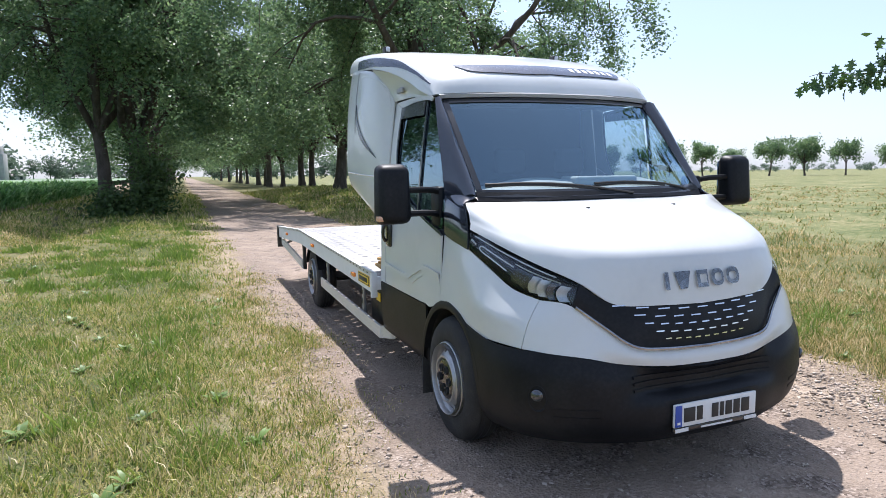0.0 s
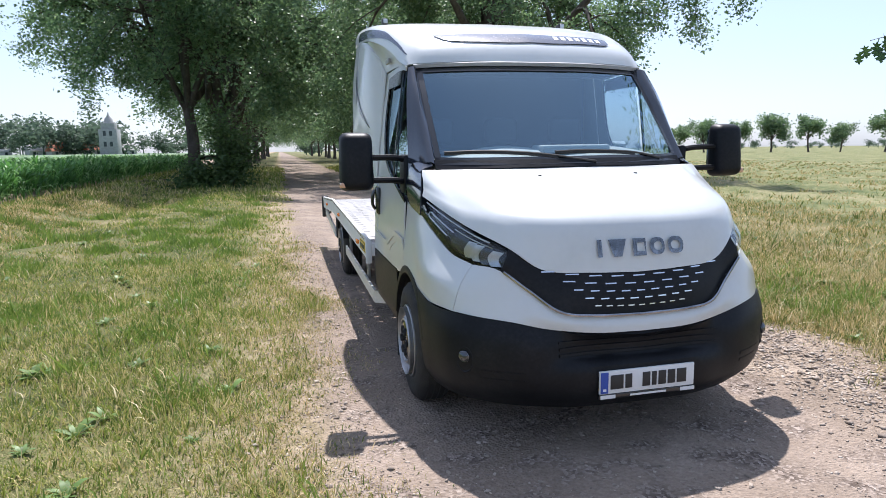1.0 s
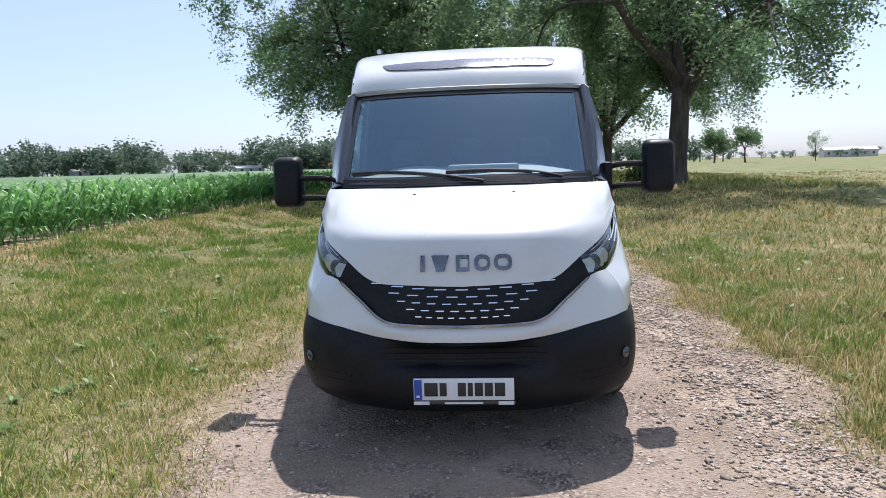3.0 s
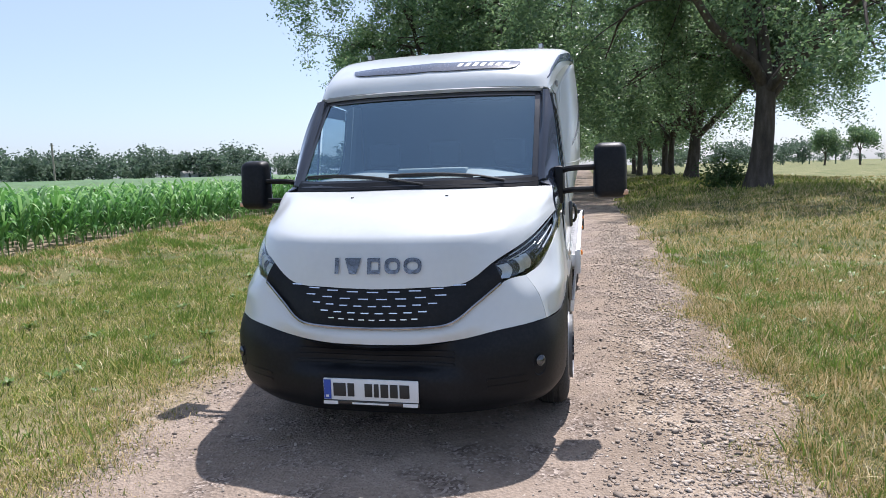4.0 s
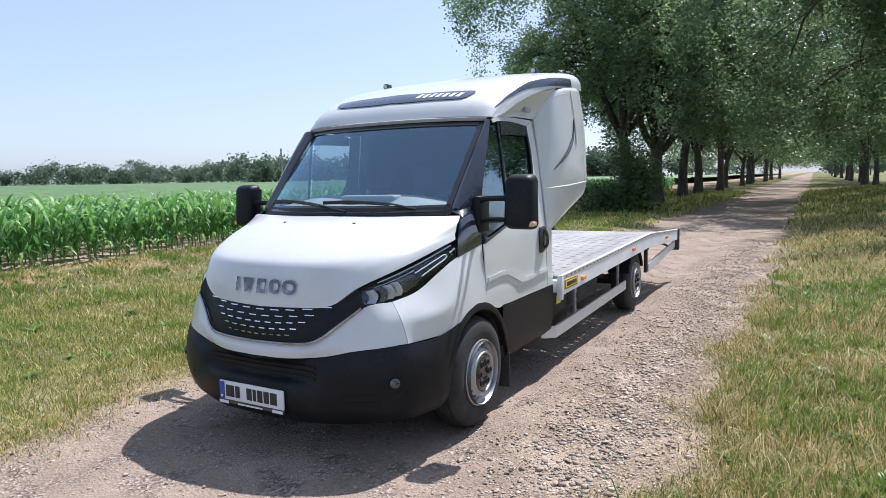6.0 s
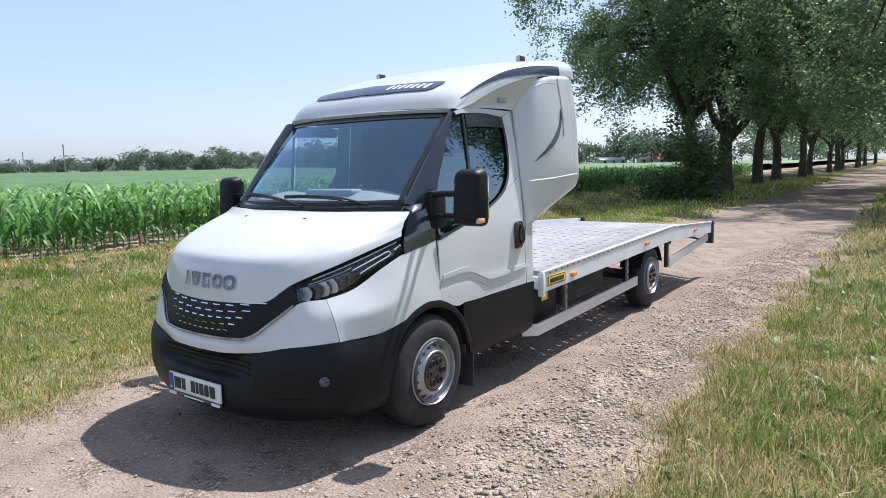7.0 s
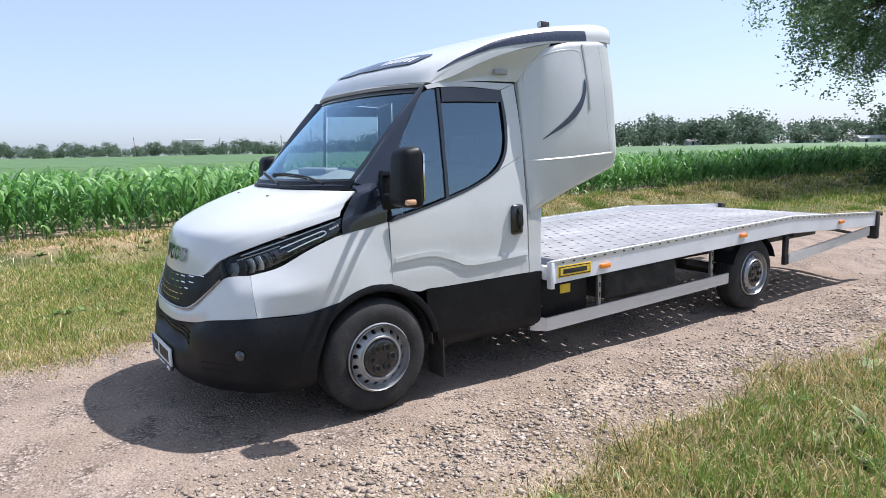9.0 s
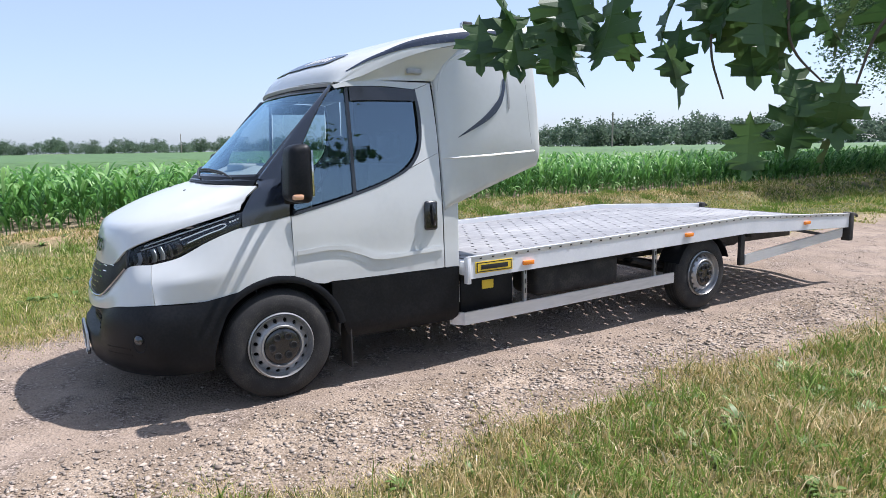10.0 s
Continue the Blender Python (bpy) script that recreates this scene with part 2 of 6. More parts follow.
M_PLATE = material("plate_white", [(0.66, 0.67, 0.66), (0.74, 0.74, 0.73)], 14.0, 0.45)
M_BLUE = material("plate_blue", [(0.02, 0.06, 0.32), (0.03, 0.08, 0.38)], 14.0, 0.4)
M_INK = material("black_ink", [(0.015, 0.015, 0.015), (0.025, 0.025, 0.025)], 20.0, 0.5)
M_DECAL = material("navy_decal", [(0.02, 0.028, 0.05), (0.03, 0.04, 0.07)], 4.0, 0.25, coat=0.4)
M_LAMP = material("lamp_reflector", [(0.40, 0.42, 0.44), (0.64, 0.66, 0.68)], 18.0, 0.38, metal=0.9)
M_SMOKED = material("smoked_reflector", [(0.05, 0.054, 0.06), (0.16, 0.168, 0.18)], 22.0, 0.2, metal=0.8)
M_LIGHTGUIDE = material("clear_light_guide", [(0.5, 0.52, 0.55), (0.62, 0.64, 0.66)], 10.0, 0.15)
M_GREYSEAL = material("grey_seal", [(0.30, 0.31, 0.32), (0.40, 0.41, 0.42)], 10.0, 0.6)
M_LEATHER = material("tan_strap", [(0.30, 0.17, 0.05), (0.45, 0.28, 0.09)], 14.0, 0.7, bump=0.2, bump_scale=100)


def glass_material(name, tint, gloss=1.45, sheen=(0.76, 0.90, 1.0)):
    m = bpy.data.materials.new(name)
    m.use_nodes = True
    n, l = m.node_tree.nodes, m.node_tree.links
    n.remove(n["Principled BSDF"])
    tr, gl, mx, fr, pw, ma = (n.new(k) for k in ("ShaderNodeBsdfTransparent", "ShaderNodeBsdfGlossy", "ShaderNodeMixShader", "ShaderNodeLayerWeight", "ShaderNodeMath", "ShaderNodeMath"))
    tr.inputs["Color"].default_value = (*tint, 1)
    gl.inputs["Color"].default_value, gl.inputs["Roughness"].default_value = (*sheen, 1), 0.01
    f0 = ((gloss - 1) / (gloss + 1)) ** 2
    pw.operation, ma.operation = "POWER", "MULTIPLY_ADD"
    fr.inputs["Blend"].default_value = 0.5
    pw.inputs[1].default_value, ma.inputs[1].default_value, ma.inputs[2].default_value = 4.0, 1 - f0, f0
    l.new(fr.outputs["Facing"], pw.inputs[0])
    l.new(pw.outputs[0], ma.inputs[0])
    l.new(ma.outputs[0], mx.inputs["Fac"])
    l.new(tr.outputs["BSDF"], mx.inputs[1])
    l.new(gl.outputs["BSDF"], mx.inputs[2])
    l.new(mx.outputs["Shader"], n["Material Output"].inputs["Surface"])
    return m


M_SCREEN = glass_material("windscreen_glass", (0.68, 0.80, 0.86), 2.7, (.58, .83, 1.0))
M_SIDEGLASS = glass_material("side_glass", (0.58, 0.70, 0.76), 2.6, (.66, .86, 1.0))
M_LENS = glass_material("lamp_lens", (0.85, 0.88, 0.9), 1.4, (.8, .85, .9))


# -- shaping helpers --
def spline(pts, n):
    """n points along a smooth curve through pts, evenly by length."""
    p = np.asarray(pts, float)
    if len(p) == 2:
        t = np.linspace(0, 1, n)[:, None]
        return p[0] * (1 - t) + p[1] * t
    q = np.vstack([2 * p[0] - p[1], p, 2 * p[-1] - p[-2]])
    out = []
    for k in range(1, len(q) - 2):
        t = np.linspace(0, 1, 12, endpoint=False)[:, None]
        a, b, c, d = q[k - 1], q[k], q[k + 1], q[k + 2]
        out.append(0.5 * (2 * b + (c - a) * t + (2 * a - 5 * b + 4 * c - d) * t ** 2 + (3 * b - a - 3 * c + d) * t ** 3))
    d = np.vstack(out + [p[-1:]])
    s = np.r_[0, np.cumsum(np.linalg.norm(np.diff(d, axis=0), axis=1))]
    w = np.linspace(0, s[-1], n)
    return np.stack([np.interp(w, s, d[:, k]) for k in range(d.shape[1])], 1)


def across(curves, n, m):
    """A grid (n, m, 3) through a row of curves: m points along each, n across."""
    rows = np.stack([spline(c, m) for c in curves])
    k = len(rows)
    q = np.concatenate([2 * rows[:1] - rows[1:2], rows, 2 * rows[-1:] - rows[-2:-1]])
    out = []
    for s in np.linspace(0, k - 1, n):
        i = min(int(s), k - 2)
        t = s - i
        a, b, c, d = q[i], q[i + 1], q[i + 2], q[i + 3]
        if k == 2:
            out.append(b * (1 - t) + c * t)
        else:
            out.append(0.5 * (2 * b + (c - a) * t + (2 * a - 5 * b + 4 * c - d) * t ** 2 + (3 * b - a - 3 * c + d) * t ** 3))
    return np.stack(out)


def mirrored(grid):
    """The grid with its mirror image in front, sharing the middle line (first row at x = 0)."""
    other = grid[:0:-1].copy()
    other[..., 0] *= -1
    return np.concatenate([other, grid])


def flip(grid):
    g = grid.copy()
    g[..., 0] *= -1
    return g


def grid_bm(*grids):
    bm = bmesh.new()
    for g in grids:
        v = [[bm.verts.new(p) for p in row] for row in g]
        for i in range(len(v) - 1):
            for j in range(len(v[0]) - 1):
                try:
                    bm.faces.new((v[i][j], v[i + 1][j], v[i + 1][j + 1], v[i][j + 1]))
                except ValueError:
                    pass
    bmesh.ops.remove_doubles(bm, verts=bm.verts[:], dist=1e-5)
    bmesh.ops.recalc_face_normals(bm, faces=bm.faces[:])
    return bm


def part(name, bm, mat, parent, label="", smooth=True, thick=0.0, bevel=0.0, at=None, crisp=True):
    """Links a bmesh, a grid of points or a mesh as one part under its parent."""
    if isinstance(bm, np.ndarray):
        bm = grid_bm(bm)
    if isinstance(bm, bpy.types.Mesh):
        me = bm
    else:
        me = bpy.data.meshes.new(name)
        bm.to_mesh(me)
        bm.free()
        me.materials.append(mat)
        if smooth:
            me.polygons.foreach_set("use_smooth", [True] * len(me.polygons))
            me.set_sharp_from_angle(angle=radians(38))
    ob = new(name, me)
    ob.parent = parent
    if at is not None:
        ob.matrix_basis = at
    if thick:
        md = ob.modifiers.new("thickness", "SOLIDIFY")
        md.thickness, md.offset = thick, 0
        if smooth and crisp:
            md = ob.modifiers.new("crisp", "EDGE_SPLIT")
            md.split_angle = radians(40)
    if bevel:
        md = ob.modifiers.new("edge", "BEVEL")
        md.width, md.segments, md.limit_method = bevel, 2, "ANGLE"
    return tagged(ob, label)


def block(x0, x1, y0, y1, z0, z1, r=0.01, seg=2):
    """A box with rounded edges."""
    bm = bmesh.new()
    bmesh.ops.create_cube(bm, size=1)
    for v in bm.verts:
        v.co = ((x0 + x1) / 2 + v.co.x * (x1 - x0), (y0 + y1) / 2 + v.co.y * (y1 - y0), (z0 + z1) / 2 + v.co.z * (z1 - z0))
    if r:
        bmesh.ops.bevel(bm, geom=bm.edges[:], offset=r, segments=seg, affect="EDGES", profile=0.5)
    return bm


def tube(pts, r, n=8, taper=None):
    """A round bar along pts."""
    p = np.asarray(pts, float)
    rows = []
    for k in range(len(p)):
        d = Vector(p[min(k + 1, len(p) - 1)] - p[max(k - 1, 0)]).normalized()
        a = d.orthogonal().normalized() if k == 0 else (a - d * a.dot(d)).normalized()
        b = d.cross(a)
        rr = r if taper is None else r * taper[k]
        rows.append([Vector(p[k]) + (a * math.cos(t) + b * math.sin(t)) * rr for t in np.linspace(0, 2 * math.pi, n, endpoint=False)])
    bm = bmesh.new()
    v = [[bm.verts.new(q) for q in row] for row in rows]
    for i in range(len(v) - 1):
        for j in range(n):
            bm.faces.new((v[i][j], v[i][(j + 1) % n], v[i + 1][(j + 1) % n], v[i + 1][j]))
    bm.faces.new(v[0][::-1])
    bm.faces.new(v[-1])
    return bm


def lathe(profile, n=40, axis_x=True):
    """Turns (offset, radius) pairs round the x axis."""
    bm = bmesh.new()
    v = []
    for x, r in profile:
        v.append([bm.verts.new((x, r * math.cos(t), r * math.sin(t))) for t in np.linspace(0, 2 * math.pi, n, endpoint=False)])
    for i in range(len(v) - 1):
        for j in range(n):
            bm.faces.new((v[i][j], v[i][(j + 1) % n], v[i + 1][(j + 1) % n], v[i + 1][j]))
    bmesh.ops.recalc_face_normals(bm, faces=bm.faces[:])
    return bm


def lifted(surface, pts, axis, out=0.004):
    """Lays 2D points on a dense surface grid: axis is the coordinate to be found (0: x from y, z; 1: y from x, z)."""
    s = surface.reshape(-1, 3)
    keep = [k for k in range(3) if k != axis]
    res = []
    for a, b in pts:
        d = np.hypot(s[:, keep[0]] - a, s[:, keep[1]] - b)
        near = np.argpartition(d, 10)[:10]
        m = np.column_stack([np.ones(10), s[near][:, keep] - (a, b)])
        c = np.linalg.lstsq(m, s[near, axis], rcond=1e-6)[0][0]
        c = min(max(c, s[near, axis].min() - .004), s[near, axis].max() + .004)
        q = [0, 0, 0]
        q[keep[0]], q[keep[1]], q[axis] = a, b, c + (out if axis == 0 else -out)
        res.append(q)
    return np.array(res)


def ribbon(surface, upper, lower, n, m, axis, out=0.004):
    """A patch on a surface between two 2D curves."""
    u, w = spline(upper, n), spline(lower, n)
    rows = [lifted(surface, u * (1 - t) + w * t, axis, out) for t in np.linspace(0, 1, m)]
    return np.stack(rows, 1)


truck = tagged(new("tow_truck"), "white cab-over recovery truck with sleeper fairing and aluminium flatbed", "truck")
truck.matrix_basis = pose(TRUCK_X + .002, AXLE_Y + .003, -.016, 0, -.35, 0)      # leans a little into the rut

# -- hood --
HOOD = across([
    [(0, -.975, .905), (0, -.955, 1.03), (0, -.927, 1.125), (0, -.880, 1.182), (0, -.69, 1.282), (0, -.46, 1.362), (0, -.28, 1.408)],
    [(.25, -.958, .912), (.25, -.938, 1.03), (.25, -.91, 1.125), (.25, -.862, 1.182), (.25, -.67, 1.28), (.25, -.445, 1.36), (.25, -.265, 1.406)],
    [(.48, -.905, .928), (.49, -.880, 1.04), (.50, -.848, 1.13), (.505, -.795, 1.188), (.51, -.62, 1.275), (.52, -.40, 1.355), (.53, -.215, 1.404)],
    [(.637, -.828, 1.035), (.652, -.79, 1.10), (.668, -.745, 1.158), (.683, -.675, 1.208), (.70, -.54, 1.275), (.72, -.33, 1.352), (.735, -.155, 1.404)],
    [(.803, -.605, 1.137), (.806, -.58, 1.168), (.81, -.535, 1.205), (.815, -.47, 1.238), (.825, -.37, 1.283), (.84, -.22, 1.348), (.85, -.105, 1.404)],
    [(.931, -.20, 1.263), (.926, -.192, 1.277), (.920, -.185, 1.293), (.916, -.165, 1.315), (.912, -.145, 1.345), (.911, -.11, 1.375), (.905, -.075, 1.405)],
], 30, 34)
HOOD_D = across(list(HOOD), 90, 90)
part("hood", mirrored(HOOD), M_WHITE, truck, thick=0.012)

# -- white nose band and wings --
NOSE = across([
    [(0, -1.02, .70), (0, -1.042, .66), (0, -1.046, .62)],
    [(.25, -1.008, .705), (.25, -1.032, .665), (.25, -1.034, .625)],
    [(.427, -.972, .724), (.45, -.988, .685), (.475, -.972, .645)],
    [(.565, -.905, .83), (.61, -.922, .755), (.655, -.93, .683)],
    [(.69, -.838, .928), (.752, -.842, .82), (.795, -.845, .70)],
    [(.79, -.722, .942), (.862, -.738, .84), (.90, -.735, .711)],
], 24, 10)
part("nose_panel", mirrored(NOSE), M_WHITE, truck, thick=0.01)
WING = across([
    [(.7905, -.7195, .9425), (.8625, -.736, .84), (.9008, -.733, .711)],
    [(.862, -.572, .982), (.905, -.575, .925), (.945, -.58, .856), (.948, -.58, .842), (.95, -.575, .77), (.948, -.57, .712)],
    [(.918, -.40, 1.076), (.95, -.39, .99), (.982, -.385, .878), (.984, -.385, .862), (.978, -.38, .78), (.974, -.38, .713)],
    [(.942, -.205, 1.15), (.976, -.20, .985), (.985, -.235, .755)],
    [(.952, -.03, 1.178), (.973, -.035, .99), (.992, -.055, .822)],
    [(.957, .1185, 1.207), (.977, .1185, 1.0), (.994, .1185, .812)],
], 24, 12)
for s, g in ((1, WING), (-1, flip(WING))):
    part("wing", g, M_WHITE, truck, thick=0.01)

# -- grille and headlamps --
GRILLE = across([
    [(0, -.968, .900), (0, -1.0, .80), (0, -1.015, .706)],
    [(.25, -.952, .906), (.25, -.985, .81), (.25, -1.002, .711)],
    [(.42, -.915, .916), (.425, -.945, .82), (.425, -.966, .728)],
    [(.545, -.868, .962), (.55, -.885, .89), (.555, -.896, .818)],
    [(.635, -.828, 1.028), (.662, -.845, .975), (.683, -.842, .925)],
], 24, 14)
G_FULL = mirrored(GRILLE)
part("grille", G_FULL, M_BLACK, truck, "glossy black grille with rows of chrome dashes", thick=0.02)
DENSE = mirrored(across(list(GRILLE), 90, 40))
for row, z in enumerate((.888, .852, .816, .780, .745)):
    half = .47 - .052 * row + (0.05 if row == 0 else 0)
    n = 9 if row % 2 == 0 else 8
    for k in range(n):
        xm = -half + (k + .5) * 2 * half / n
        w = half / n * .56
        lift_z = .03 * (abs(xm) / .45) ** 2
        bar = ribbon(DENSE, [(xm - w, z + lift_z + .0045), (xm + w, z + lift_z + .0045)], [(xm - w, z + lift_z - .0015), (xm + w, z + lift_z - .0015)], 4, 3, 1, 0.014)
        part("grille_dash", bar, M_CHROME, truck, thick=0.004)
for s in (1, -1):
    pts = spline([(0, -1.038, .703), (s * .25, -1.027, .709), (s * .422, -.992, .729), (s * .556, -.922, .826), (s * .675, -.862, .922)], 24)
    part("grille_trim", tube(pts, .008, 6), M_BADGE, truck)

LAMP = across([
    [(.64, -.828, 1.028), (.668, -.845, .98), (.688, -.842, .930)],
    [(.742, -.718, 1.082), (.785, -.738, 1.01), (.79, -.722, .942)],
    [(.81, -.60, 1.128), (.858, -.61, 1.05), (.862, -.572, .983)],
    [(.872, -.43, 1.180), (.912, -.425, 1.13), (.918, -.40, 1.075)],
    [(.935, -.20, 1.252), (.943, -.205, 1.20), (.945, -.21, 1.152)],
], 24, 10)
for s in (1, -1):
    g = LAMP if s > 0 else flip(LAMP)
    lamp = part("headlight", g - np.array([s * .040, -.040, 0]), M_GLOSSBLACK, truck, "swept-back headlight in a black housing", thick=0.01)
    part("lens", g, M_LENS, lamp, thick=0.0).visible_shadow = False
    inner = g - np.array([s * .016, -.016, 0])

    def in_lamp(k, row, deep=0.0):
        a, b = min(int(k), 22), min(int(row), 8)
        u, v = k - a, row - b
        p = (inner[a, b] * (1 - v) + inner[a, b + 1] * v) * (1 - u) + (inner[a + 1, b] * (1 - v) + inner[a + 1, b + 1] * v) * u
        return p - np.array([s * deep, -deep, 0])

    # fluted reflectors: curved upright strips, each with one edge set back
    for q in range(6):
        k0, low = 1.3 + 1.9 * q, 8.7 - .25 * q
        rows_ = np.linspace(3.1, low, 7)
        strip = np.array([[in_lamp(k0 + w * 1.75 + .55 * math.sin((v - 4) / 4.3 * math.pi) - .12 * (v - 4), v, .020 - .018 * w) for w in (0, .5, 1)] for v in rows_])
        part("reflector", strip, M_LAMP if q in (0, 2, 3) else M_SMOKED, lamp, thick=0.003)
    part("light_strip", tube(spline([in_lamp(k, .9, -.003) for k in range(4, 23, 2)], 30), .004, 6), M_LIGHTGUIDE, lamp)
    part("chrome_strip", tube(spline([in_lamp(k, 2.3, 0) for k in (3, 5, 7, 9, 11, 13)], 20), .0035, 6), M_LAMP, lamp)
    guide = [in_lamp(k, 3.3, -.002) for k in (13, 15, 17, 19, 20)] + [in_lamp(20.6, 4.4, -.002)] + [in_lamp(k, 5.5, -.002) for k in (20, 18, 16, 14)]
    part("light_guide", tube(spline(guide, 40), .004, 6), M_LIGHTGUIDE, lamp)
    for k in range(4):
        part("lamp_mark", block(s * .93 - .003, s * .93 + .003, -.268 + .016 * k, -.258 + .016 * k, 1.186 + .006 * k, 1.196 + .006 * k, 0), M_PLATE, lamp)

# -- badge: plain chrome shapes --
def flat_shape(outline, y, depth, hole=None):
    bm = bmesh.new()
    if hole is None:
        f = bm.faces.new([bm.verts.new((x, y, z)) for x, z in outline])
        bmesh.ops.solidify(bm, geom=[f], thickness=depth)
    else:
        a = [bm.verts.new((x, y, z)) for x, z in outline]
        b = [bm.verts.new((x, y, z)) for x, z in hole]
        fs = [bm.faces.new((a[k], a[(k + 1) % len(a)], b[(k + 1) % len(a)], b[k])) for k in range(len(a))]
        bmesh.ops.solidify(bm, geom=fs, thickness=depth)
    bmesh.ops.recalc_face_normals(bm, faces=bm.faces[:])
    return bm


def oval(w, h, n=20, p=2.6):
    out = []
    for t in np.linspace(0, 2 * math.pi, n, endpoint=False):
        c, d = math.cos(t), math.sin(t)
        out.append((math.copysign(abs(c) ** (2 / p), c) * w, math.copysign(abs(d) ** (2 / p), d) * h))
    return out


badge_tilt = radians(14)
shapes = [
    (-.215, flat_shape([(-.011, -.04), (.011, -.04), (.011, .04), (-.011, .04)], 0, .022)),
    (-.125, flat_shape([(-.020, -.04), (.020, -.04), (.046, .04), (-.046, .04)], 0, .022)),
    (-.012, flat_shape([(-.034, -.04), (.034, -.04), (.034, .04), (-.034, .04)], 0, .022, [(-.014, -.02), (.026, -.02), (.026, .02), (-.014, .02)])),
    (.086, flat_shape(oval(.041, .04), 0, .022, [(x * .55 + .004, z * .5) for x, z in oval(.041, .04)])),
    (.19, flat_shape(oval(.046, .04), 0, .022, [(x * .6, z * .48) for x, z in oval(.046, .04)])),
]
for x, bm in shapes:
    x = .02 + x * 1.05
    y = lifted(HOOD_D, [(abs(x), 1.03)], 1, .018)[0][1]
    part("badge_shape", bm, M_BADGE, truck, "raised chrome badge shape", smooth=False, bevel=.002,
         at=Matrix.Translation((x, y, 1.03)) @ Matrix.Rotation(-badge_tilt, 4, "X") @ Matrix.Rotation(.12 * x / .2, 4, "Z") @ Matrix.Diagonal((1.05, 1, 1.1, 1)))

# -- bumper --
BUMPER = across([
    [(0, -1.045, .612), (0, -1.005, .575), (0, -1.01, .49), (0, -1.07, .455), (0, -1.06, .31), (0, -1.0, .24)],
    [(.3, -1.018, .622), (.3, -.99, .58), (.3, -.995, .49), (.3, -1.058, .455), (.3, -1.05, .31), (.3, -.985, .24)],
    [(.475, -.966, .638), (.49, -1.0, .57), (.50, -1.01, .47), (.50, -1.015, .40), (.49, -1.0, .31), (.47, -.94, .24)],
    [(.645, -.928, .675), (.65, -.962, .59), (.655, -.968, .48), (.65, -.965, .40), (.635, -.945, .31), (.60, -.885, .24)],
    [(.79, -.843, .697), (.805, -.872, .60), (.81, -.878, .48), (.805, -.87, .40), (.785, -.85, .31), (.74, -.80, .245)],
    [(.903, -.728, .706), (.922, -.75, .61), (.926, -.755, .48), (.922, -.745, .40), (.905, -.72, .31), (.86, -.68, .25)],
    [(.965, -.50, .706), (.975, -.55, .61), (.979, -.56, .48), (.976, -.55, .40), (.965, -.535, .32), (.925, -.51, .255)],
    [(.985, -.245, .748), (.993, -.315, .66), (.995, -.385, .50), (.990, -.415, .41), (.98, -.425, .33), (.94, -.42, .265)],
], 40, 18)
part("bumper", mirrored(BUMPER), M_BLACK, truck, "dark grey textured plastic bumper", thick=0.02)
B_DENSE = mirrored(across(list(BUMPER), 120, 60))
for z0, z1 in ((.585, .572), (.553, .540), (.521, .508)):
    part("bumper_slat", ribbon(B_DENSE, [(-.44, z0), (.44, z0)], [(-.44, z1), (.44, z1)], 20, 3, 1, 0.012), M_BLACK, truck, thick=0.01)
for s in (1, -1):
    for z in (.44, .515):
        part("bumper_crease", tube(lifted(B_DENSE, spline([(s * .60, z - .02), (s * .75, z), (s * .93, z + .01)], 12), 1, 0.0), .009, 6), M_BLACK, truck)
    vent = part("bumper_vent", ribbon(B_DENSE, [(s * .60, .47), (s * .70, .485), (s * .82, .49)], [(s * .60, .36), (s * .70, .355), (s * .82, .37)], 12, 6, 1, -.002), M_INK, truck, thick=0.016)
    for z in (.39, .43):
        part("vent_slat", ribbon(B_DENSE, [(s * .61, z + .008), (s * .71, z + .010), (s * .81, z + .012)], [(s * .61, z - .008), (s * .71, z - .006), (s * .81, z - .004)], 10, 3, 1, .010), M_BLACK, vent, thick=0.008)
    fx, fy, fz = lifted(B_DENSE, [(s * .872, .485)], 1, .012)[0]
    turn = Matrix.Translation((fx, fy, fz)) @ Matrix.Rotation(radians(-90 + s * 44), 4, "Z")
    pocket = part("fog_pocket", lathe([(-.02, .062), (-.004, .062), (.001, .057), (-.006, .048), (-.012, .001)], 26), M_LINING, truck, "dark recess round the fog lamp", at=turn @ Matrix.Diagonal((1, .8, 1.15, 1)))
    fog = part("fog_lamp", lathe([(-.02, .030), (.006, .030), (.009, .026), (.004, .001)], 20), M_SMOKED, truck, "small clear fog lamp", at=turn @ Matrix.Translation((.004, 0, .018)))
    part("lens", lathe([(.006, .027), (.014, .018), (.016, .001)], 16), M_SMOKED, fog)
    part("tow_cover", lathe([(-.005, .018), (.006, .018), (.006, .001)], 14), M_GLOSSBLACK, truck, at=Matrix.Translation((s * .50, -1.012, .40)) @ Matrix.Rotation(radians(-90), 4, "Z"))

